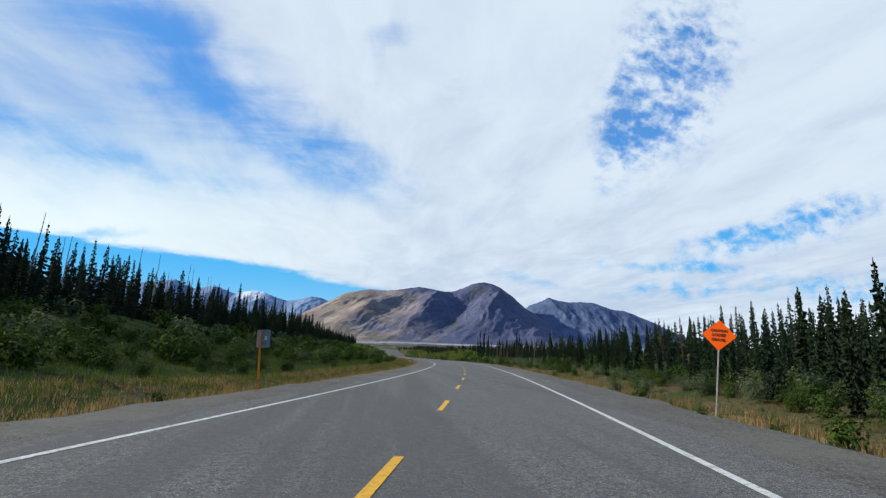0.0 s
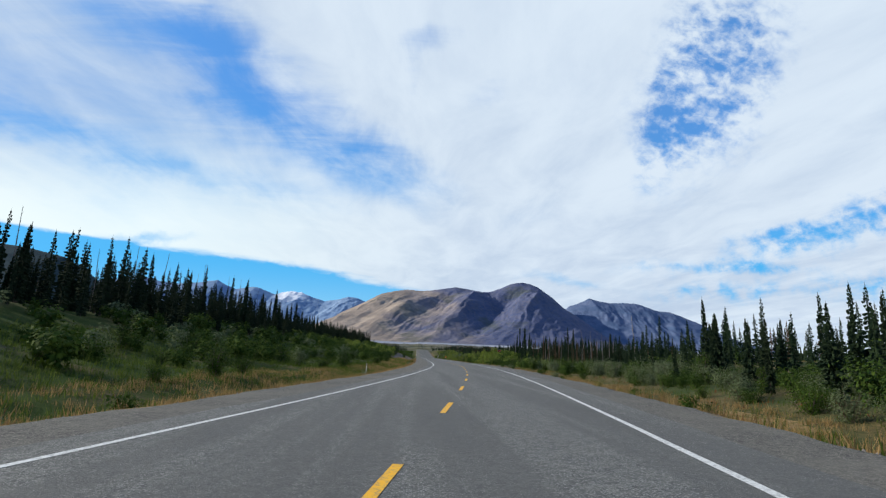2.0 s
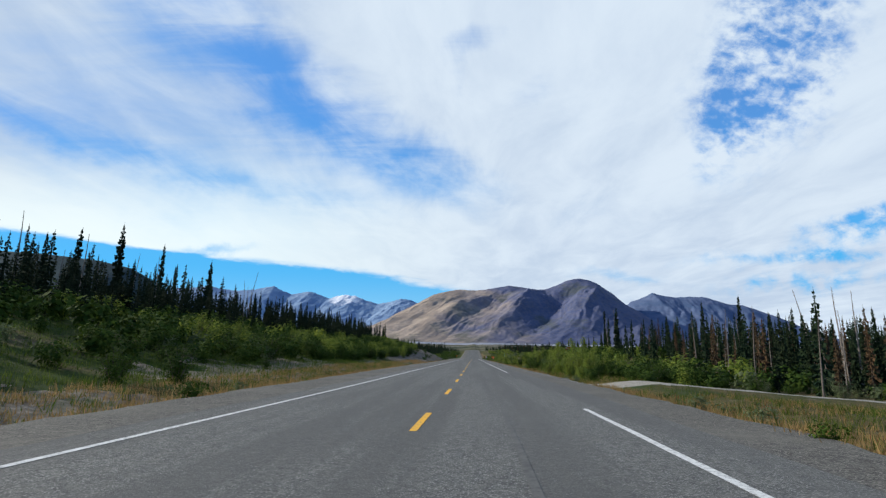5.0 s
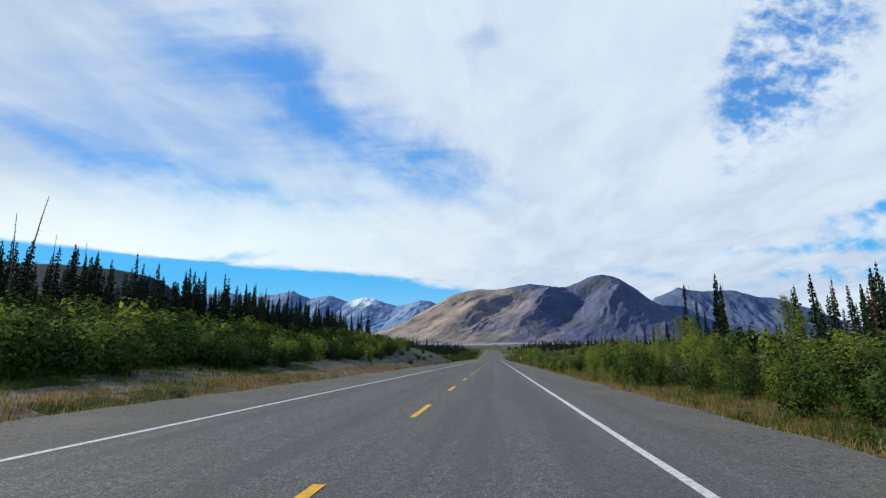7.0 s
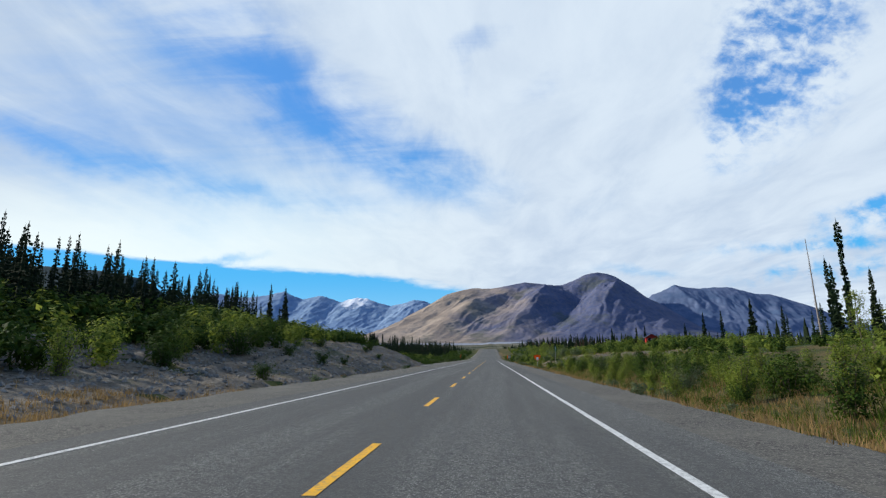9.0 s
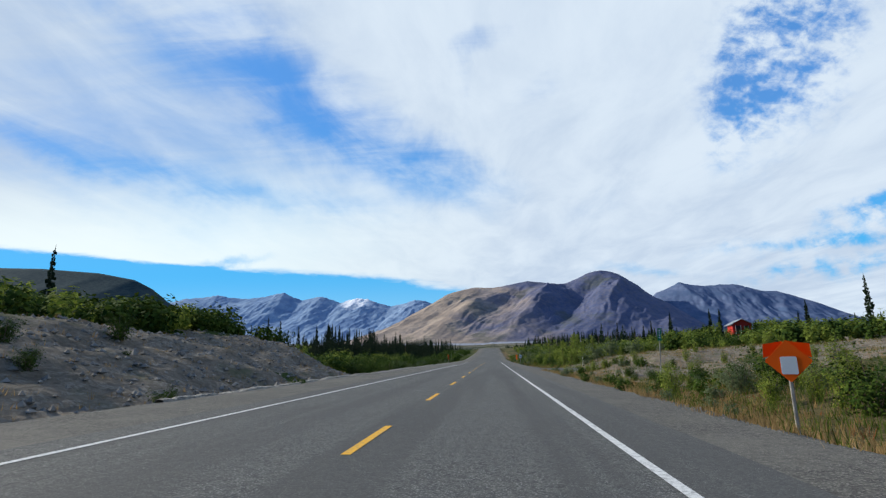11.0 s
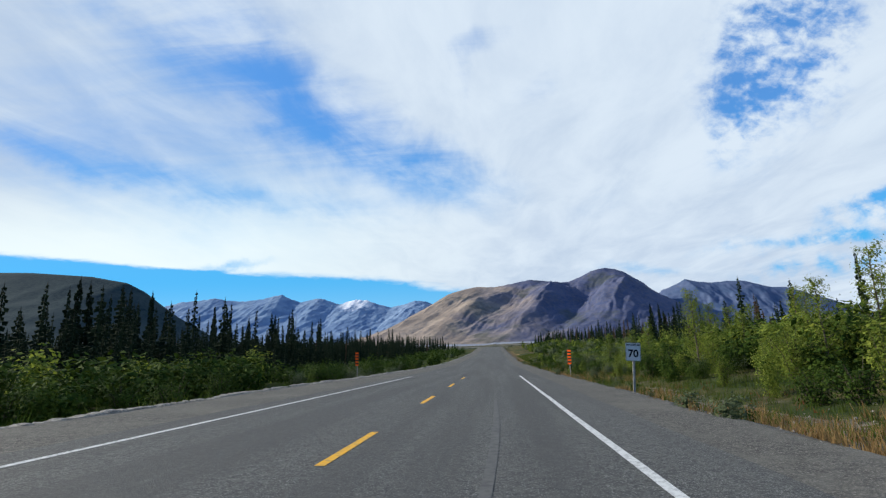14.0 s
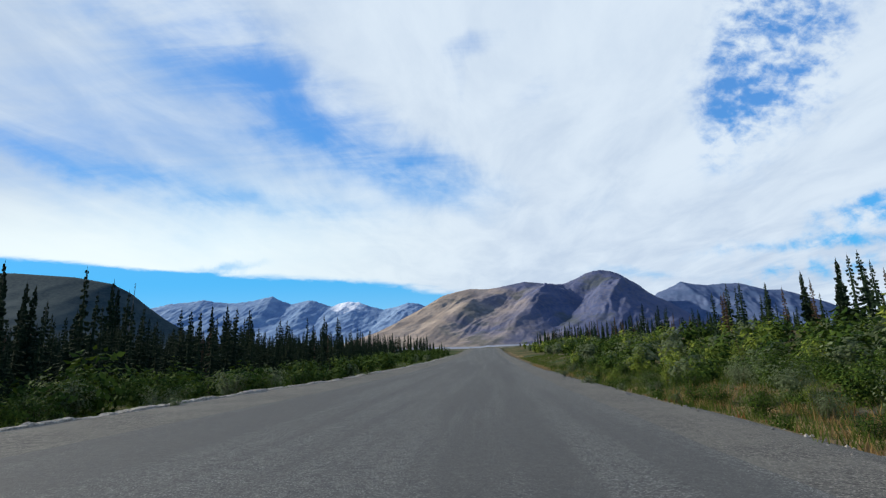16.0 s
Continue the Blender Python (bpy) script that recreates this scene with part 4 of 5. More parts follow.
WOOD_RUST = [spruce(54, 11, 0.95, 0.5, 0.1, True)]
SCRUB = [shrub(55, 2.4, 1.7, 430, 0.165), shrub(56, 2.3, 1.8, 430, 0.165)]
SCRUB_SILVER = [shrub(57, 2.3, 1.7, 430, 0.155, "silver_willow")]
SCRUB_BRIGHT = [shrub(58, 2.8, 1.3, 600, 0.115, "poplar", upright=0.3)]
DEEP_SCRUB = {SCRUB[0]: shrub(61, 2.4, 1.7, 170, 0.27), SCRUB[1]: shrub(62, 2.3, 1.8, 170, 0.27), SCRUB_SILVER[0]: shrub(63, 2.3, 1.7, 170, 0.26, "silver_willow"), SCRUB_BRIGHT[0]: shrub(64, 2.8, 1.3, 180, 0.25, "poplar", upright=0.3)}
DEEP_WOOD = {WOOD[0]: spruce(65, 12, 1.6, 0.30), WOOD[1]: spruce(66, 12, 1.35, 0.30, 0.08), WOOD[2]: spruce(67, 12, 1.8, 0.30), WOOD_RUST[0]: spruce(68, 11, 0.95, 0.34, 0.1, True)}
NEAR_SCRUB = {SCRUB[0]: BUSHES[0], SCRUB[1]: BUSHES[2], SCRUB_SILVER[0]: SILVER[0], SCRUB_BRIGHT[0]: BRIGHT[0]}
GROVES = {}


def road_xy(s, u):
    p = on_road(s, u)
    return p.x, p.y


def clear_of_tracks(s, u):
    if abs(s - track_at(u)) < 4.5 and 6 < u < 62:
        return False
    if in_drive(s, u, 0.6) or in_drive(s, u + 0.6, 0.8):
        return False
    if 51.5 < u < 60 and 450 < s < 462:
        return False
    return True


def scatter(kinds, count, s_span, u_span, sizes, gap=1.6, keep=None, stretch=(0.9, 1.15), grove=None):
    """Strew models over a stretch beside the road; grove: join them into that wood instead of single things."""
    placed, tries = [], 0
    while len(placed) < count and tries < count * 10:
        tries += 1
        s, u = rng.uniform(*s_span), rng.uniform(*u_span)
        if not clear_of_tracks(s, u) or (keep and not keep(s, u)):
            continue
        if any((s - a) ** 2 + (u - b) ** 2 < gap * gap for a, b in placed[-160:]):
            continue
        placed.append((s, u))
        x, y = road_xy(s, u + (math.copysign(0.6, u) if abs(u) < 20 else 0.0))
        kind, size, up = rng.choice(kinds), rng.uniform(*sizes), rng.uniform(*stretch)
        if grove:
            if abs(u) < 16 and s < 520:
                kind = NEAR_SCRUB.get(kind, kind)
            if abs(u) > 27 or s > 530:
                kind = DEEP_SCRUB.get(kind, kind)
            if abs(u) > 50 or s > 545:
                kind = DEEP_WOOD.get(kind, kind)
            GROVES.setdefault(grove, []).append((kind, x, y, size, up, rng.uniform(0, 6.28)))
        else:
            set_out(kind, x, y, size, None, 0.05, up)


def plant(trees, kinds, model=12.0):
    """Trees of known place and treetop height."""
    for s, u, top in trees:
        x, y = road_xy(s, u - 0.5)
        tall = max(2.5, top + (0.9 if u < 0 else 0.3) - height(x, y))
        k = (tall / model) ** 0.8
        set_out(rng.choice(kinds), x, y, k, None, 0.05, tall / model / k)


LEFT_WEST = ((373, -70, 18.2), (320, -60, 14.7), (333, -62, 15.9), (339, -62, 15.9), (301, -52, 15.1), (302, -52, 13.9), (309, -55, 12.7), (396, -75, 19.9), (420, -75, 20.7), (231, -54, 19.5), (226, -57, 17.6), (196, -52, 18.0), (202, -54, 15.3), (212, -58, 15.7), (224, -60, 16.4), (258, -54, 18.6), (285, -56, 15.4), (256, -60, 17.5), (133, -50, 13.1), (154, -55, 16.4), (174, -60, 17.9), (194, -62, 20.4), (213, -62, 20.8), (251, -60, 20.5), (86, -45, 12.5), (54, -50, 11.9), (88, -60, 14.5))
LEFT_FAR = ((483, -45, 10.7), (485, -45, 10.4), (498, -50, 11.7), (503, -50, 11.8), (538, -60, 13.6), (543, -60, 14.0), (570, -60, 13.9), (554, -60, 12.1), (556, -50, 12.8), (535, -45, 11.2), (600, -60, 14.6), (607, -60, 15.2), (682, -60, 17.1), (520, -80, 16.1), (550, -80, 14.8), (573, -80, 16.2), (531, -80, 15.7))
RIGHT = ((327, 48, 18.4), (306, 40, 13.2), (354, 56, 13.2), (354, 51, 13.9), (422, 60, 12.9), (411, 60, 12.4), (396, 60, 13.6), (375, 55, 10.0), (347, 55, 9.7), (301, 38, 9.9), (291, 60, 16.7), (257, 52, 14.0), (369, 60, 17.6), (296, 55, 11.9), (240, 48, 9.0), (229, 46, 6.8), (214, 50, 10.1), (37, 24, 6.8), (38, 26, 6.4), (25, 20, 6.3), (47, 28, 6.2), (39, 28, 6.4), (34, 25, 6.2), (69, 35, 9.2), (88, 40, 9.3), (113, 24, 6.3), (118, 26, 5.7), (105, 20, 5.3), (126, 30, 6.5), (154, 40, 6.2))
RIGHT_FAR = ((561, 45, 11.9), (554, 45, 12.3), (484, 33, 6.7), (490, 35, 6.7), (534, 45, 8.1), (523, 45, 8.2), (528, 32, 10.4), (529, 34, 10.4), (522, 34, 8.2), (514, 30, 7.4), (547, 40, 8.0), (521, 32, 7.0), (441, 62, 11.0), (451, 66, 9.6), (509, 80, 10.8))
CLUBS = ((350, 50, 19.4),)
DEAD = ((230, 48, 11.7), (225, 48, 11.2), (225, 50, 10.7), (212, 47, 10.1), (204, 46, 8.6), (202, 46, 9.0), (150, -56, 16.8), (160, -56, 17.6), (81, -60, 14.6), (82, -62, 14.9), (268, -50, 18.1), (267, -50, 15.9), (560, -50, 13.2), (373, 60, 22.0), (243, -60, 17.3), (250, -60, 17.8), (299, 38, 12.5), (185, 45, 13.0), (169, -52, 17.2))

plant(LEFT_WEST, SPRUCES)
plant(LEFT_FAR, SPRUCES)
plant(RIGHT, SPRUCES)
plant(RIGHT_FAR, SPRUCES)
plant(CLUBS, [CLUB])
plant(DEAD, SNAGS, 11.0)

# left hand wood on its rise
scatter(SPRUCES, 40, (-10, 340), (-46, -39), (0.4, 0.72), 1.9)
scatter(WOOD, 190, (285, 376), (-56, -35), (0.42, 0.72), 1.2, grove="spruce_wood_west")
scatter(WOOD, 380, (0, 345), (-62, -41), (0.4, 0.75), 1.1, grove="spruce_wood_west")
scatter(WOOD + WOOD + WOOD_RUST, 260, (-20, 345), (-95, -58), (0.6, 0.95), 1.6, grove="spruce_wood_west")
scatter(WOOD, 200, (0, 345), (-66, -44), (0.42, 0.7), 1.2, grove="spruce_wood_west")
scatter(WOOD, 260, (500, 660), (-62, -28), (0.42, 0.75), 1.2, lambda s, u: u < -26 - 0.03 * (660 - s), grove="spruce_wood_north_west")
scatter(WOOD, 260, (0, 345), (-50, -38), (0.3, 0.62), 1.0, grove="spruce_wood_west")
scatter(WOOD, 210, (446, 540), (-56, -26), (0.38, 0.62), 1.1, lambda s, u: s > 402 - 1.75 * (u + 10), grove="spruce_wood_north_west")
scatter(SNAGS[:2], 34, (20, 300), (-62, -48), (0.8, 1.15), 4.0)
scatter(WOOD, 90, (330, 392), (-130, -76), (0.5, 0.85), 2.2, grove="spruce_wood_west")
scatter(WOOD + WOOD + WOOD_RUST, 560, (436, 820), (-110, -34), (0.55, 0.95), 1.8, lambda s, u: u < -34 - 14 * (s < 480), grove="spruce_wood_north_west")
scatter(WOOD, 210, (432, 600), (-64, -30), (0.55, 0.92), 1.5, lambda s, u: u < -30 - 14 * (s < 470), grove="spruce_wood_north_west")
# right hand wood
scatter(SPRUCES, 62, (4, 104), (14, 20), (0.24, 0.42), 1.3)
scatter(SPRUCES, 50, (4, 142), (19, 25), (0.28, 0.45), 1.5)
scatter(WOOD, 120, (4, 142), (20, 34), (0.30, 0.47), 1.4, grove="spruce_wood_east")
scatter(SPRUCES, 4, (4, 142), (19, 29), (0.36, 0.56), 1.5)
scatter(SCRUB + SCRUB_SILVER, 130, (-5, 140), (12.5, 22), (0.32, 0.62), 1.3, grove="willow_scrub_east")
scatter(WOOD + WOOD_RUST, 190, (0, 150), (24, 75), (0.34, 0.56), 1.7, grove="spruce_wood_east")
scatter(SNAGS + SNAGS + RUSTY + SPRUCES, 64, (205, 285), (26, 60), (0.5, 0.95), 2.0, lambda s, u: u > 26 + 0.25 * (s - 205))
scatter(WOOD + WOOD_RUST, 150, (205, 300), (34, 75), (0.5, 0.85), 1.5, grove="spruce_wood_east")
scatter(SPRUCES + SNAGS[:1], 22, (206, 232), (38, 80), (0.5, 0.8), 2.0)
scatter(WOOD + WOOD_RUST, 190, (140, 300), (46, 100), (0.5, 0.85), 1.8, grove="spruce_wood_east")
scatter(WOOD, 60, (265, 440), (62, 110), (0.5, 0.9), 3.0, lambda s, u: s < 400 or u > 75, grove="spruce_wood_east")
scatter(WOOD + WOOD_RUST * 2, 420, (470, 860), (32, 110), (0.45, 0.72), 1.9, lambda s, u: s > 500 or u > 70, grove="spruce_wood_north_east")
# bushes on the left
scatter(BUSHES, 70, (-5, 200), (-26, -13.5), (0.35, 0.85), 1.9)
scatter(SCRUB + SCRUB + SCRUB_SILVER, 420, (-20, 270), (-42, -18), (0.5, 0.98), 1.3, grove="willow_scrub_west")
scatter(BUSHES + BRIGHT[:1], 44, (200, 345), (-30, -18), (0.7, 1.3), 1.8)
scatter(SCRUB + SCRUB_BRIGHT[:1], 120, (240, 345), (-30, -20), (0.7, 1.15), 1.3, grove="willow_scrub_west")
scatter(SCRUB + SCRUB_BRIGHT, 200, (195, 340), (-46, -20), (0.7, 1.2), 1.4, lambda s, u: u < -20 - 10 * (s > 300), grove="willow_scrub_west")
scatter(WOOD, 150, (290, 372), (-100, -50), (0.45, 0.8), 1.8, grove="spruce_wood_west")
scatter(SCRUB + SCRUB_BRIGHT, 110, (230, 340), (-50, -26), (0.8, 1.35), 1.6, lambda s, u: u < -26 - 6 * (s > 290), grove="willow_scrub_west")
scatter(SCRUB + SCRUB_BRIGHT, 150, (300, 415), (-76, -33), (0.8, 1.3), 1.6, lambda s, u: s < 378 - 1.6 * (u + 7) + 6, grove="willow_scrub_west")
scatter(SCRUB + SCRUB_BRIGHT[:1], 170, (322, 440), (-46, -28), (0.7, 1.3), 1.2, lambda s, u: s < 382 - 1.6 * (u + 7), grove="willow_scrub_west")
scatter(WOOD, 40, (340, 368), (-70, -40), (0.45, 0.7), 2.0, lambda s, u: s < 386 - 1.6 * (u + 7), grove="spruce_wood_west")
scatter(BUSHES + SILVER, 36, (380, 540), (-20, -10.2), (0.5, 1.0), 1.8, lambda s, u: s > 400 - 1.7 * (u + 10))
scatter(SCRUB * 3 + SCRUB_SILVER, 380, (385, 720), (-52, -13), (0.6, 1.3), 1.4, lambda s, u: s > 402 - 1.75 * (u + 10), grove="willow_scrub_north_west")
scatter(SCRUB * 2 + SCRUB_BRIGHT, 150, (376, 446), (-58, -26), (0.9, 1.5), 1.5, grove="willow_scrub_west")
scatter(SCRUB * 2 + SCRUB_BRIGHT, 130, (402, 480), (-42, -21), (0.9, 1.6), 1.5, lambda s, u: s > 404 - 1.6 * (u + 17), grove="willow_scrub_north_west")
scatter(BUSHES + BRIGHT[:1], 16, (412, 450), (-28, -16), (0.7, 1.3), 2.0, lambda s, u: s > 404 - 1.6 * (u + 14))
# bushes on the right
scatter(BRIGHT * 3 + BUSHES, 64, (214, 302), (11.3, 18.0), (0.6, 1.2), 1.4)
scatter(BRIGHT * 3 + BUSHES + SILVER[:1], 60, (300, 366), (10.8, 18.0), (0.40, 0.85), 1.3)
scatter(POPLARS + BRIGHT, 18, (232, 310), (16, 26), (0.75, 1.05), 2.5)
scatter(SCRUB + SCRUB_BRIGHT * 2, 110, (212, 302), (16, 46), (0.8, 1.4), 1.5, grove="willow_scrub_east")
scatter(SCRUB + SCRUB_BRIGHT * 2, 110, (300, 372), (15, 46), (0.4, 0.85), 1.4, grove="willow_scrub_east")
scatter(BUSHES + SILVER, 16, (-2, 100), (11.5, 15), (0.30, 0.62), 1.8)
scatter(BUSHES + SILVER * 3, 40, (104, 150), (13.8, 23), (0.55, 0.95), 1.6)
scatter(BUSHES * 2 + SILVER, 9, (148, 166), (13.5, 19), (0.75, 1.25), 1.8)
scatter(SILVER + BUSHES, 10, (203, 214), (12, 40), (0.45, 0.8), 2.0)
scatter(SCRUB + SCRUB_SILVER, 130, (-5, 150), (12, 34), (0.45, 0.85), 1.6, grove="willow_scrub_east")
scatter(SCRUB + SCRUB_SILVER, 80, (202, 262), (14, 46), (0.5, 0.95), 1.5, lambda s, u: s > track_at(u) + 5, grove="willow_scrub_east")
scatter(SCRUB_BRIGHT + SCRUB, 60, (205, 262), (11.5, 22), (0.5, 0.9), 1.5, lambda s, u: s > track_at(u) + 5, grove="willow_scrub_east")
scatter(BRIGHT + SILVER + BUSHES, 64, (416, 535), (11.8, 18), (0.35, 0.8), 1.4)
scatter(POPLARS + BRIGHT, 34, (440, 505), (15, 30), (0.65, 0.85), 2.0)
scatter(SCRUB + SCRUB_BRIGHT + SCRUB_SILVER, 330, (430, 720), (17, 38), (0.7, 1.3), 1.3, grove="willow_scrub_north_east")
scatter(SCRUB + SCRUB_BRIGHT * 2, 110, (366, 480), (40, 92), (0.6, 1.1), 1.7, lambda s, u: u > 68 or s > 468 or s < 396, grove="willow_scrub_east")
scatter(BRIGHT, 12, (425, 470), (40, 52), (0.5, 0.8), 2.0, lambda s, u: s < 440)
scatter(SCRUB + SCRUB_SILVER + SCRUB_BRIGHT, 130, (452, 570), (12.5, 19), (0.4, 0.78), 1.2, grove="willow_scrub_north_east")
scatter(BRIGHT + SILVER + BUSHES * 2, 64, (466, 560), (9.6, 13.0), (0.24, 0.5), 1.1)
scatter(LOW + BRIGHT[:1], 40, (205, 372), (8.6, 11.0), (0.3, 0.8), 1.2)
scatter(LOW, 150, (-2, 540), (6.4, 9.2), (0.45, 1.15), 0.9)
scatter(LOW, 70, (-2, 540), (-9.6, -7.8), (0.4, 1.2), 1.0)
scatter(LOW + BUSHES[:1], 34, (240, 375), (-30, -10), (0.4, 0.8), 2.0)
scatter(BRIGHT * 2 + BUSHES, 34, (362, 401), (9.5, 20), (0.22, 0.5), 1.3)
scatter(LOW, 40, (362, 407), (8.0, 17), (0.6, 1.8), 1.0)
scatter(BRIGHT, 16, (392, 410), (9.5, 17), (0.22, 0.42), 1.1)
scatter(LOW + BRIGHT[:1], 36, (390, 436), (10, 40), (0.3, 0.6), 1.6)
scatter(SCRUB_BRIGHT * 2 + SCRUB, 300, (398, 478), (20, 66), (0.85, 1.3), 1.15, lambda s, u: s > 452 - 1.75 * (u - 22) and abs(u - 1.5 - 0.54 * (s - 356)) > 4.2, grove="willow_scrub_east")
scatter(SCRUB_BRIGHT + SCRUB, 50, (410, 452), (28, 56), (0.6, 0.85), 1.2, lambda s, u: s > 452 - 1.75 * (u - 22) and abs(u - 1.5 - 0.54 * (s - 356)) < 5, grove="willow_scrub_east")
scatter(SCRUB_BRIGHT * 2 + SCRUB, 110, (434, 490), (18, 36), (0.8, 1.25), 1.3, grove="willow_scrub_north_east")
scatter(BRIGHT * 2 + POPLARS, 34, (438, 482), (15, 23), (0.65, 0.95), 1.4)
scatter(SPRUCES, 8, (462, 480), (30, 60), (0.5, 0.7), 4.0)
scatter(BUSHES + LOW, 40, (2, 110), (12, 17), (0.3, 0.6), 1.2)


def join_grove(name, items):
    """One mesh of many plants, for woods in which nobody could count them."""
    label = "dense dark spruce wood behind the roadside" if "spruce" in name else "dense green willow scrub behind the verge"
    mats, blocks, index, cache = [], [], [], {}
    for kind, *_ in items:
        if kind in cache:
            continue
        cache[kind] = []
        for o in kind.children:
            if o.name.startswith("stem"):
                continue
            me = o.data
            me.calc_loop_triangles()
            v = np.empty(len(me.vertices) * 3, np.float32)
            me.vertices.foreach_get("co", v)
            t = np.empty(len(me.loop_triangles) * 3, np.int32)
            me.loop_triangles.foreach_get("vertices", t)
            if me.materials[0] not in mats:
                mats.append(me.materials[0])
            cache[kind].append((v.reshape(-1, 3), t.reshape(-1, 3), mats.index(me.materials[0])))
    zs = ground(np.array([i[1] for i in items]), np.array([i[2] for i in items]))
    tris, base = [], 0
    for (kind, x, y, size, up, a), z in zip(items, zs):
        c, q = math.cos(a) * size, math.sin(a) * size
        r = np.array(((c, -q, 0), (q, c, 0), (0, 0, size * up)), np.float32)
        for v, t, mi in cache[kind]:
            blocks.append(v @ r.T + np.array((x, y, z - 0.05), np.float32))
            tris.append(t + base)
            index.append(np.full(len(t), mi, np.int32))
            base += len(v)
    v, t, mi = np.concatenate(blocks), np.concatenate(tris), np.concatenate(index)
    me = bpy.data.meshes.new(name)
    me.vertices.add(len(v))
    me.vertices.foreach_set("co", v.ravel())
    me.loops.add(len(t) * 3)
    me.loops.foreach_set("vertex_index", t.ravel())
    me.polygons.add(len(t))
    me.polygons.foreach_set("loop_start", np.arange(0, len(t) * 3, 3, dtype=np.int32))
    for m in mats:
        me.materials.append(m)
    me.polygons.foreach_set("material_index", mi)
    me.update(calc_edges=True)
    return tagged(new(name.split("_")[0] + ("_wood" if "spruce" in name else "_scrub"), me), label, "forest" if "spruce" in name else "scrub", kind="stuff")


for grove_name, grove_items in GROVES.items():
    join_grove(grove_name, grove_items)
for model in SPRUCES + RUSTY + SNAGS + BUSHES + SILVER + BRIGHT + LOW + POPLARS + [CLUB] + WOOD + WOOD_RUST + SCRUB + SCRUB_SILVER + SCRUB_BRIGHT + [*DEEP_SCRUB.values(), *DEEP_WOOD.values()]:
    for o in (*model.children, model):
        bpy.data.objects.remove(o)


# ---- grass, stones and far woods: nobody could count them ----
def tufts(name, mat, count, s_span, u_span, tall, label, seed, blades=6, keep=None):
    r = np.random.RandomState(seed)
    s, u = r.uniform(*s_span, count), r.uniform(*u_span, count)
    k = fractal(s / 5.0, u / 3.0, 3, seed)
    ok = k > -0.12 - 0.5 * r.rand(count)
    if keep is not None:
        ok &= keep(s, u)
    s, u = s[ok], u[ok] + 0.6 * np.sign(u[ok])
    a = np.radians(np.interp(s, LS, HEAD_S))
    x = np.interp(s, LS, LX) + u * np.cos(a)
    y = np.interp(s, LS, LY) - u * np.sin(a)
    z = ground(x, y)
    n = len(x)
    X, Y, Z = (np.repeat(q, blades) for q in (x, y, z))
    m = n * blades
    bx, by = X + r.normal(0, 0.15, m), Y + r.normal(0, 0.15, m)
    ang = r.uniform(0, 6.28, m)
    h = tall * r.uniform(0.25, 1.15, m) * np.repeat(r.uniform(0.45, 1.2, n), blades)
    ox, oy = r.normal(0, 0.30, m) * h, r.normal(0, 0.30, m) * h
    w = 0.006 + 0.010 * r.rand(m) + 0.010 * tall
    v = np.empty((m, 3, 3))
    v[:, 0] = np.stack([bx - w * np.cos(ang), by - w * np.sin(ang), Z - 0.03], 1)
    v[:, 1] = np.stack([bx + w * np.cos(ang), by + w * np.sin(ang), Z - 0.03], 1)
    v[:, 2] = np.stack([bx + ox, by + oy, Z + h], 1)
    f = np.arange(m * 3).reshape(-1, 3)
    return tagged(mesh_part(name, v.reshape(-1, 3).tolist(), f.tolist(), mat), label, "grass", kind="stuff")


def off_tracks(s, u):
    drive = in_drive(s, u + 0.6 * np.sign(u), 0.2)
    track = (np.abs(s - track_at(u)) < 4.0 + 3 * np.clip(10 - u, 0, 4)) & (u > 6)
    return ~(drive | track)


def verge_grass(s, u):
    """Dense near the start, sparse on the gravelly verge past the drive."""
    return off_tracks(s, u) & ((s < 425) | (fractal(s / 4.0, u / 2.0, 3, 91) > 0.12))


tufts("dry_grass", M["dry_grass"], 11000, (-5, 560), (6.5, 12.0), 0.30, "dry tan grass along the shoulder", 101, 14, verge_grass)
tufts("dry_grass", M["dry_grass"], 12000, (-5, 300), (-15, -7.6), 0.34, "dry tan grass along the shoulder", 102, 12)
tufts("green_grass", M["green_grass"], 26000, (-5, 260), (-32, -9), 0.50, "rough green grass below the bushes", 103, 7)
tufts("green_grass", M["green_grass"], 5000, (400, 640), (-24, -8), 0.45, "rough green grass below the bushes", 104, 7)
tufts("green_grass", M["green_grass"], 9500, (-5, 560), (6.8, 20), 0.42, "rough green grass below the bushes", 105, 7, off_tracks)
tufts("green_grass", M["green_grass"], 6000, (138, 188), (8, 55), 0.36, "rough green grass in the low meadow", 109, 8, off_tracks)
tufts("dry_grass", M["dry_grass"], 6000, (138, 188), (7, 55), 0.30, "dry tan grass in the low meadow", 110, 9, off_tracks)
tufts("green_grass", M["green_grass"], 5000, (203, 372), (9.6, 21), 0.55, "tall green grass among the roadside bushes", 112, 9, off_tracks)
tufts("dry_grass", M["dry_grass"], 3200, (203, 372), (9.5, 18), 0.42, "tall dry grass among the roadside bushes", 113, 9, off_tracks)
tufts("green_grass", M["green_grass"], 7000, (424, 620), (9.0, 17), 0.42, "tall green grass among the roadside bushes", 114, 9, off_tracks)
tufts("dry_grass", M["dry_grass"], 1500, (412, 520), (7.5, 13), 0.45, "dry tan tufts on the gravel verge", 115, 14, verge_grass)
tufts("red_weed", M["red_weed"], 900, (-5, 520), (8, 14), 0.30, "rusty red weeds in the verge", 106, 9, off_tracks)
tufts("dry_grass", M["dry_grass"], 5500, (240, 430), (-40, -8), 0.30, "sparse dry grass on the gravel bank", 107, 6)
tufts("dry_grass", M["dry_grass"], 7000, (368, 440), (8, 48), 0.34, "sparse dry grass on the gravel bank", 108, 6, off_tracks)


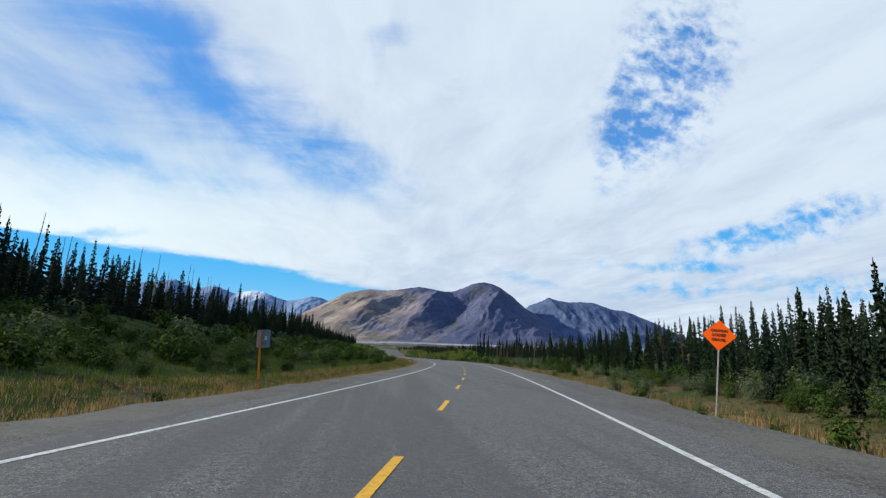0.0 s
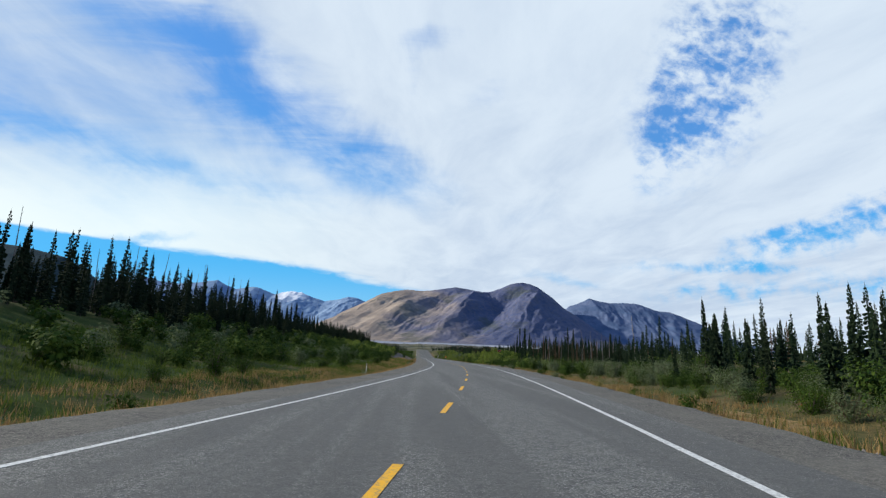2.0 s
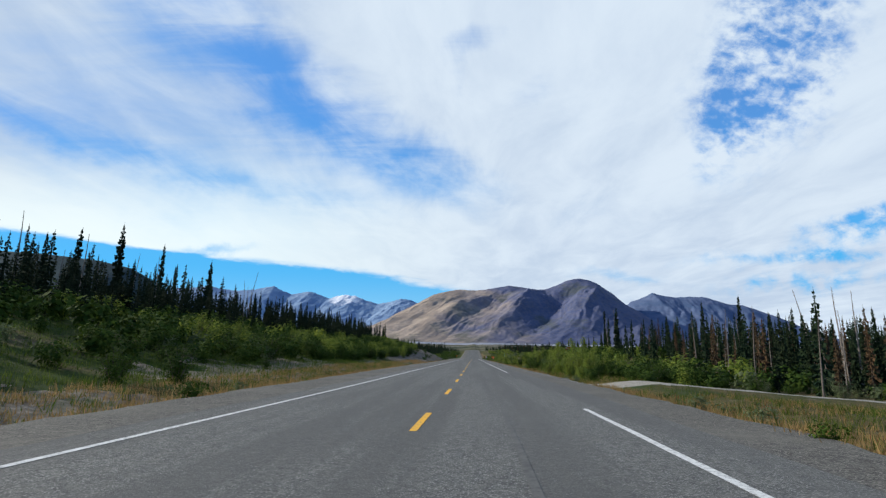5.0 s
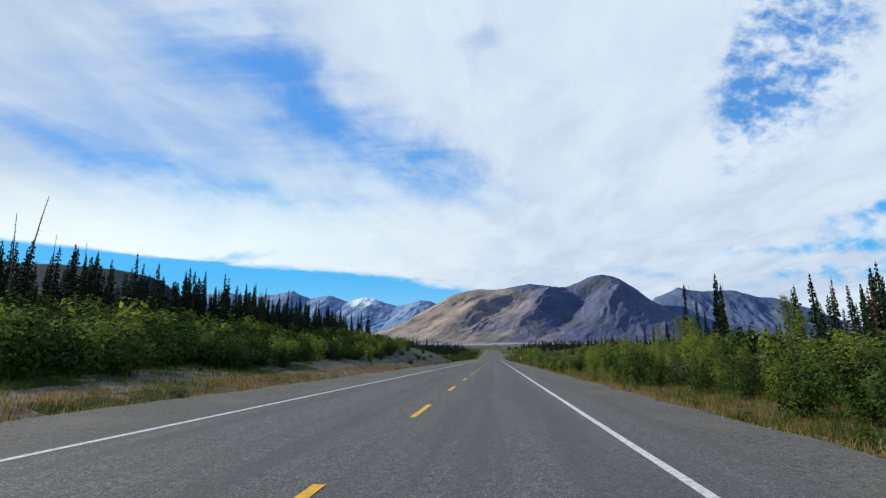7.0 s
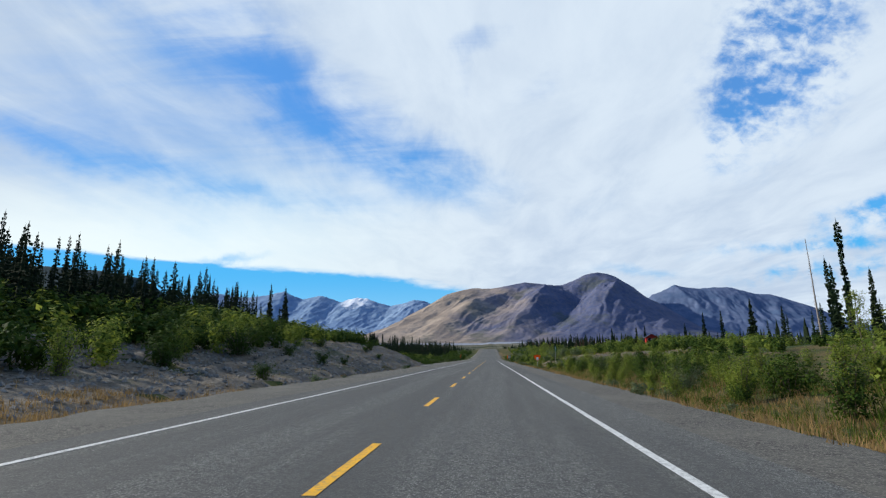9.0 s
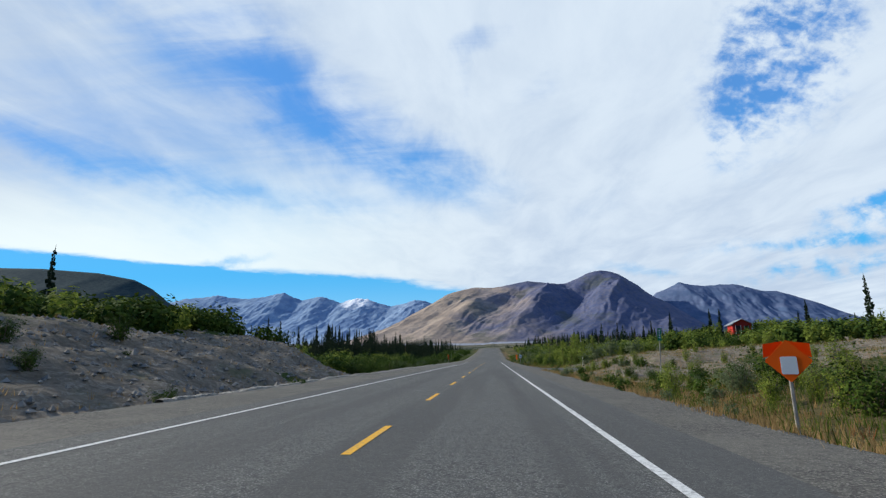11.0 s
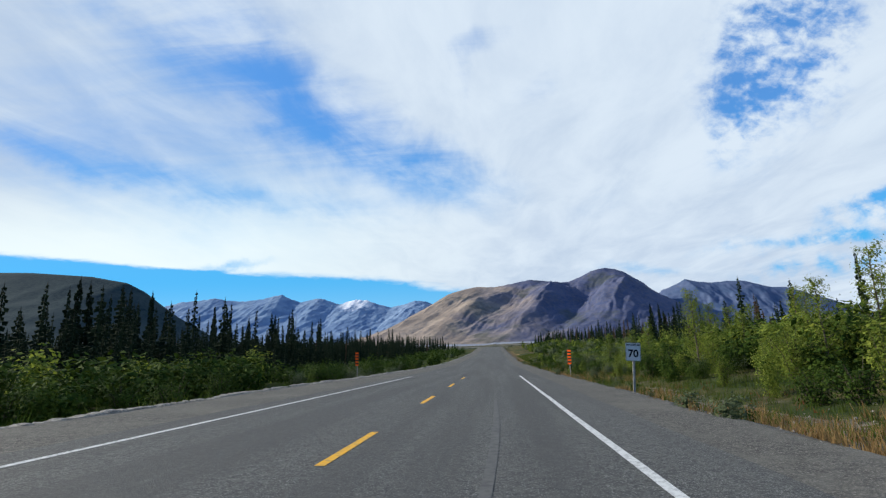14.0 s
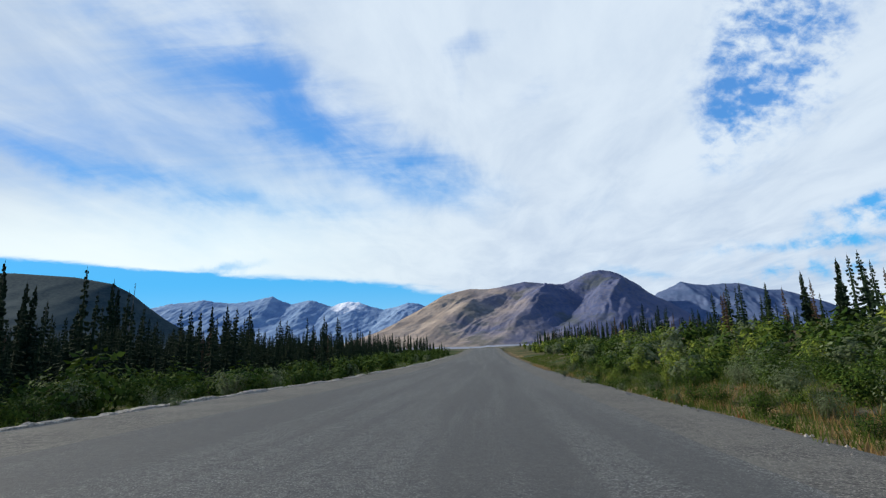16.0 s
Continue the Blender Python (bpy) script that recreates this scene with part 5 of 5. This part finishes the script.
def stones(name, count, s_span, u_span, size, seed, label):
    r = np.random.RandomState(seed)
    s, u = r.uniform(*s_span, count), r.uniform(*u_span, count)
    ok = ~in_drive(s, u, 0.3)
    s, u = s[ok], u[ok]
    count = len(s)
    a = np.radians(np.interp(s, LS, HEAD_S))
    x = np.interp(s, LS, LX) + u * np.cos(a)
    y = np.interp(s, LS, LY) - u * np.sin(a)
    z = ground(x, y)
    unit = np.array([(1, 0, 0), (-1, 0, 0), (0, 1, 0), (0, -1, 0), (0, 0, 0.8), (0, 0, -0.6)], float)
    tri = np.array([(0, 2, 4), (2, 1, 4), (1, 3, 4), (3, 0, 4), (2, 0, 5), (1, 2, 5), (3, 1, 5), (0, 3, 5)])
    v = unit[None] * (size * r.uniform(0.4, 1.3, (count, 1, 1)) * r.uniform(0.6, 1.3, (count, 6, 1)))
    w = r.uniform(0, 6.28, count)
    c, q = np.cos(w)[:, None], np.sin(w)[:, None]
    v = np.stack([v[..., 0] * c - v[..., 1] * q, v[..., 0] * q + v[..., 1] * c, v[..., 2]], 2)
    v += np.stack([x, y, z], 1)[:, None, :]
    f = (tri[None] + 6 * np.arange(count)[:, None, None]).reshape(-1, 3)
    return tagged(mesh_part(name, v.reshape(-1, 3).tolist(), f.tolist(), M["stone"]), label, "stones", kind="stuff")


stones("stones", 9000, (285, 412), (-36, -9.6), 0.17, 201, "loose stones on the bare bank")
tufts("green_grass", M["green_grass"], 3500, (368, 440), (8, 48), 0.4, "green weeds on the gravel bank", 111, 8, off_tracks)
stones("stones", 1800, (384, 450), (10, 48), 0.10, 202, "loose stones on the bare bank")
stones("stones", 1500, (-5, 560), (6.5, 8.2), 0.045, 203, "small stones at the shoulder's edge")
stones("stones", 1200, (-5, 560), (-9.2, -7.4), 0.045, 204, "small stones at the shoulder's edge")


def windrow(s0, s1, u, seed):
    """A low ridge of spilled chippings along the shoulder's edge."""
    r = np.random.RandomState(seed)
    n = int((s1 - s0) / 0.17)
    v, f = [], []
    for i in range(n):
        s = s0 + (s1 - s0) * i / (n - 1)
        w = 0.22 + 0.06 * math.sin(s * 0.7) + 0.07 * r.rand()
        h = 0.01 + 0.07 * r.rand() + 0.04 * math.sin(s * 0.31) * math.sin(s * 1.3)
        c = u + 0.25 * math.sin(s * 0.23) + 0.06 * r.rand()
        for k, (o, q) in enumerate(((-w, -0.22), (-w * 0.5, h * 0.8), (0, h), (w * 0.5, h * 0.7), (w, -0.16))):
            p = on_road(s, c + o, q)
            v.append(p)
        if i:
            b = (i - 1) * 5
            f += [(b + k, b + k + 1, b + k + 6, b + k + 5) for k in range(4)]
    return tagged(mesh_part("gravel_windrow", v, f, M["pale_gravel"]), "low ridge of pale gravel along the shoulder", "gravel", kind="stuff")


windrow(355, 640, -8.75, 301)
stones("stones", 2600, (355, 560), (-9.35, -8.25), 0.05, 205, "pale stones strewn along the gravel ridge")


def far_wood(name, count, seed, s_span, u_span, tall, keep=None):
    r = np.random.RandomState(seed)
    s, u = s_span[0] + (s_span[1] - s_span[0]) * r.rand(count) ** 1.3, r.uniform(*u_span, count)
    ok = np.ones(count, bool) if keep is None else keep(s, u)
    s, u = s[ok], u[ok]
    z = ground(u, s)
    v, f = [], []
    for x, y, b in zip(u, s, z):
        h = tall * r.uniform(0.5, 1.15)
        w = h * r.uniform(0.07, 0.11)
        a0 = r.uniform(0, 6.28)
        i = len(v)
        v.append((x, y, b + h))
        for k, (q, ww) in enumerate(((0.72, 0.45), (0.70, 0.75), (0.42, 0.7), (0.40, 1.0), (0.08, 0.95))):
            for j in range(5):
                a = a0 + 6.283 * j / 5 + 0.4 * k
                g = ww * w * (0.75 + 0.5 * r.rand())
                v.append((x + g * math.cos(a), y + g * math.sin(a), b + h * q - 0.03 * h * (j % 2)))
        for j in range(5):
            k = (j + 1) % 5
            f.append((i, i + 1 + j, i + 1 + k))
            for ring in range(4):
                p, q2 = i + 1 + 5 * ring, i + 6 + 5 * ring
                f.append((p + j, q2 + j, q2 + k, p + k))
    return tagged(mesh_part(name, v, f, M["needles"]), "distant dark spruce forest on the plain", "forest", kind="stuff")


far_wood("far_forest", 2600, 401, (760, 2000), (-700, -26), 6.5, lambda s, u: u < -20 - (s - 700) * 0.02)
far_wood("far_forest", 2200, 402, (760, 2000), (24, 700), 8, lambda s, u: u > 14 + (s - 700) * 0.02)
far_wood("far_forest", 700, 403, (330, 900), (-330, -95), 12)
far_wood("far_forest", 500, 404, (250, 900), (95, 300), 11)
far_wood("far_forest", 900, 405, (440, 900), (-170, -56), 8.5)
far_wood("far_forest", 800, 406, (20, 440), (-150, -66), 7.5)
far_wood("far_forest", 600, 407, (10, 330), (52, 150), 6.5)

# ---- signs and posts ----
def slab(bm, sx, sy, sz, at=(0, 0, 0), bevel=0.0, turn=None):
    m = Matrix.Translation(at)
    if turn is not None:
        m = m @ turn
    r = bmesh.ops.create_cube(bm, size=1.0, matrix=m @ Matrix.Diagonal((sx, sy, sz, 1)))
    if bevel:
        edges = {e for q in r["verts"] for e in q.link_edges}
        bmesh.ops.bevel(bm, geom=list(edges), offset=bevel, segments=2, affect="EDGES")


def box_part(name, size, at, mat, parent, bevel=0.0, turn=None, label=""):
    bm = bmesh.new()
    slab(bm, *size, at, bevel, turn)
    return part(name, bm, mat, parent, label)


def plate(name, size, at, mat, parent, radius=0.04, turn=0.0, label=""):
    """A thin upright sheet with rounded corners, facing -y."""
    bm = bmesh.new()
    w, h = size
    pts = []
    for cx, cz, a0 in ((w / 2 - radius, h / 2 - radius, 0), (-w / 2 + radius, h / 2 - radius, 90), (-w / 2 + radius, -h / 2 + radius, 180), (w / 2 - radius, -h / 2 + radius, 270)):
        for k in range(5):
            a = radians(a0 + 22.5 * k)
            pts.append((cx + radius * math.cos(a), cz + radius * math.sin(a)))
    c, q = math.cos(radians(turn)), math.sin(radians(turn))
    ring = [bm.verts.new((at[0] + x * c - z * q, at[1], at[2] + x * q + z * c)) for x, z in pts]
    face = bm.faces.new(ring)
    ex = bmesh.ops.extrude_face_region(bm, geom=[face])
    bmesh.ops.translate(bm, verts=[e for e in ex["geom"] if isinstance(e, bmesh.types.BMVert)], vec=(0, 0.004, 0))
    bmesh.ops.recalc_face_normals(bm, faces=bm.faces[:])
    return part(name, bm, mat, parent, label)


def lettering(name, words, at, tall, mat, parent, label="", bold=0.0):
    c = bpy.data.curves.new(name, "FONT")
    c.body, c.size, c.align_x, c.align_y, c.extrude, c.offset = words, tall, "CENTER", "CENTER", 0.001, bold
    tmp = bpy.data.objects.new(name, c)
    scene.collection.objects.link(tmp)
    me = bpy.data.meshes.new_from_object(tmp.evaluated_get(bpy.context.evaluated_depsgraph_get()))
    bpy.data.objects.remove(tmp)
    me.transform(Matrix.Translation(at) @ Matrix.Rotation(radians(90), 4, "X"))
    me.materials.clear()
    me.materials.append(mat)
    ob = new(name, me)
    ob.parent = parent
    if label:
        ob["label"] = label
    return ob


def stand(ob, s, u, turn=0.0, lean=0.0, sink=0.0):
    x, y = road_xy(s, u)
    ob.matrix_basis = pose(x, y, height(x, y) - sink, 0, lean, turn - along(s, HEADING))


def diamond_sign():
    t = thing("construction_sign", "orange diamond warning sign with black lettering on a grey post", "road sign")
    box_part("post", (0.05, 0.05, 3.35), (0, 0.05, 1.375), M["grey_post"], t, 0.008)
    face = plate("sign_panel", (0.70, 0.70), (0, 0, 2.58), M["orange_sheet"], t, 0.05, 45, "orange reflective panel")
    for i, (word, z, h) in enumerate((("CAUTION", 2.72, 0.105), ("LOOSE", 2.58, 0.125), ("GRAVEL", 2.43, 0.115))):
        lettering("lettering", word, (0, -0.004, z), h, M["black_sheet"], face, "black capital letters", 0.006)
    for z in (2.20, 2.95):
        bm = bmesh.new()
        bmesh.ops.create_cone(bm, cap_ends=True, segments=8, radius1=0.014, radius2=0.014, depth=0.012, matrix=Matrix.Translation((0, -0.008, z)) @ Matrix.Rotation(radians(90), 4, "X"))
        part("bolt", bm, M["sign_back"], face)
    return t


def back_sign():
    t = thing("road_sign", "grey back of a sign on an orange post, facing away", "road sign")
    box_part("post", (0.07, 0.05, 2.45), (-0.05, 0.0, 0.95), M["orange_post"], t, 0.01, None, "orange painted post")
    p = plate("sign_panel", (0.50, 0.66), (0.05, 0.04, 1.88), M["sign_back"], t, 0.05, 0, "bare grey metal back")
    box_part("bracket", (0.36, 0.02, 0.04), (0.05, 0.03, 2.05), M["sign_back"], p)
    box_part("bracket", (0.36, 0.02, 0.04), (0.05, 0.03, 1.72), M["sign_back"], p)
    box_part("sticker", (0.07, 0.004, 0.15), (0.14, 0.034, 1.9), M["white_sheet"], p, 0, None, "small white sticker")
    return t


def speed_sign():
    t = thing("speed_limit_sign", "white speed limit sign reading maximum 70 on a pale post", "road sign")
    box_part("post", (0.09, 0.09, 2.3), (0.02, 0.06, 0.85), M["grey_post"], t, 0.012)
    p = plate("sign_panel", (0.60, 0.75), (0, 0, 1.62), M["white_sheet"], t, 0.05, 0, "white reflective panel")
    lettering("lettering", "MAXIMUM", (0, -0.004, 1.90), 0.115, M["black_sheet"], p, "small black capital letters", 0.002)
    lettering("lettering", "70", (0, -0.004, 1.54), 0.42, M["black_sheet"], p, "large black figures", 0.012)
    for a, b, w, h in ((0, 1.985, 0.56, 0.012), (0, 1.255, 0.56, 0.012), (-0.285, 1.62, 0.012, 0.70), (0.285, 1.62, 0.012, 0.70)):
        box_part("border", (w, 0.003, h), (a, -0.002, b), M["black_sheet"], p)
    return t


def hazard_marker():
    t = thing("hazard_marker", "orange marker board with black stripes on a wooden post", "road sign", "hazard marker pair")
    box_part("post", (0.07, 0.04, 2.5), (0, 0.04, 0.55), M["grey_post"], t, 0.01)
    p = plate("marker_board", (0.29, 1.10), (0, 0, 1.62), M["orange_sheet"], t, 0.02, 0, "orange reflective board")
    for k in range(4):
        box_part("stripe", (0.29, 0.004, 0.115), (0, -0.003, 1.255 + 0.243 * k), M["black_sheet"], p, 0, None, "black stripe")
    return t


def flag_sign():
    t = thing("construction_sign", "small orange sign with white tab and orange flags", "road sign")
    box_part("post", (0.06, 0.06, 1.9), (0, 0.05, 0.7), M["grey_post"], t, 0.01)
    p = plate("sign_panel", (0.62, 0.62), (0, 0, 1.45), M["orange_sheet"], t, 0.04, 45, "orange reflective panel")
    plate("tab", (0.30, 0.36), (0, -0.006, 1.36), M["white_sheet"], p, 0.03, 0, "white square tab")
    bm = bmesh.new()
    for sx in (-1, 1):
        vs = [bm.verts.new(q) for q in ((sx * 0.05, 0.04, 1.86), (sx * 0.42, 0.02, 1.80), (sx * 0.44, 0.06, 1.52), (sx * 0.10, 0.05, 1.60))]
        bm.faces.new(vs)
    bmesh.ops.solidify(bm, geom=bm.faces[:], thickness=0.008)
    part("flag", bm, M["orange_sheet"], t, "orange cloth flags")
    return t


def delineator(tall=1.25, name_label="thin white delineator post in the verge"):
    t = thing("delineator_post", name_label, "post", "delineator posts")
    bm = bmesh.new()
    bmesh.ops.create_cone(bm, cap_ends=True, segments=10, radius1=0.032, radius2=0.026, depth=tall + 0.2, matrix=Matrix.Translation((0, 0, tall / 2 - 0.1)))
    part("stake", bm, M["white_post"], t)
    box_part("reflector", (0.05, 0.012, 0.12), (0, -0.034, tall - 0.16), M["sign_back"], t)
    return t


stand(diamond_sign(), 17.4, 8.37, -27, 6.0)
stand(back_sign(), 18.6, -7.02, 4, -3.0)
stand(speed_sign(), 451.8, 7.88, -6, 4.0)
marker = hazard_marker()
stand(marker, 470.6, 7.95, -34, 1.0, 0.15)
other = copy_thing(marker, marker.matrix_basis)
stand(other, 472.6, -9.5, -14, -1.0, -0.22)
stand(flag_sign(), 350.4, 8.19, -14, 0)


def kilometre_post():
    t = thing("kilometre_sign", "narrow upright green distance sign with white writing on a post", "road sign")
    box_part("post", (0.06, 0.04, 5.0), (0, 0.04, 0.08), M["grey_post"], t, 0.006)
    p = plate("sign_panel", (0.26, 0.90), (0, 0, 2.15), M["green_sheet"], t, 0.02, 0, "green reflective panel")
    for k, w in enumerate((0.11, 0.05, 0.10, 0.10)):
        box_part("writing", (w, 0.004, 0.10), (0, -0.003, 2.44 - 0.17 * k), M["white_sheet"], p, 0, None, "white bar of writing")
    return t


stand(kilometre_post(), 377.1, 13.93, -4, 3.0, -1.15)
post = delineator()
for s, u in ((112.6, -9.6), (405.5, 17.8), (424.5, 16.5)):
    stand(post if s < 120 else copy_thing(post, post.matrix_basis), s, u, 0, 1.5)


# ---- the red cabin on its rise ----
def cabin():
    t = thing("cabin", "small red wooden cabin with a pale metal gable roof", "cabin")
    w, d, h, rise = 3.6, 5.0, 2.1, 0.95
    bm = bmesh.new()
    prof = [(-w / 2, -0.4), (w / 2, -0.4), (w / 2, h), (0, h + rise), (-w / 2, h)]
    front = [bm.verts.new((x, -d / 2, z)) for x, z in prof]
    back = [bm.verts.new((x, d / 2, z)) for x, z in prof]
    bm.faces.new(front)
    bm.faces.new(back[::-1])
    for i in range(5):
        j = (i + 1) % 5
        bm.faces.new((front[i], back[i], back[j], front[j]))
    bmesh.ops.recalc_face_normals(bm, faces=bm.faces[:])
    walls = part("walls", bm, M["red_board"], t, "red painted boards")
    slope = math.hypot(w / 2 + 0.5, (w / 2 + 0.5) * rise / (w / 2))
    ang = math.atan2(rise, w / 2)
    for sx in (-1, 1):
        turn = Matrix.Rotation(sx * ang, 4, "Y")
        cx = sx * (w / 2 + 0.5) / 2
        cz = h + rise - (w / 2 + 0.5) / 2 * rise / (w / 2) + 0.07
        roof = box_part("roof", (slope, d + 1.2, 0.09), (cx, 0, cz), M["roof_metal"], t, 0, turn, "pale metal roof sheet")
        for k in range(9):
            box_part("seam", (slope, 0.03, 0.035), (cx, -d / 2 - 0.5 + k * (d + 1.0) / 8, cz + 0.055), M["roof_metal"], roof, 0, turn)
    for x, mat in ((-0.75, "dark_wood"), (0.85, "dark_wood")):
        door = box_part("door" if x < 0 else "window", (0.8, 0.06, 1.8) if x < 0 else (0.8, 0.06, 0.8), (x, -d / 2 - 0.02, 0.85 if x < 0 else 1.25), M[mat], walls)
        for o in (-0.5, 0.5):
            box_part("frame", (0.08, 0.08, 1.85 if x < 0 else 0.95), (x + o * (1.0 if x < 0 else 0.88), -d / 2 - 0.03, 0.85 if x < 0 else 1.25), M["white_sheet"], door)
    for k in range(19):
        box_part("batten", (0.04, 0.03, h - 0.05), (-w / 2 + 0.13 + k * (w - 0.26) / 18, -d / 2 - 0.012, h / 2), M["red_board"], walls)
    return t


hut = cabin()
stand(hut, 455.5, 55.6, -12, 0, 0.1)
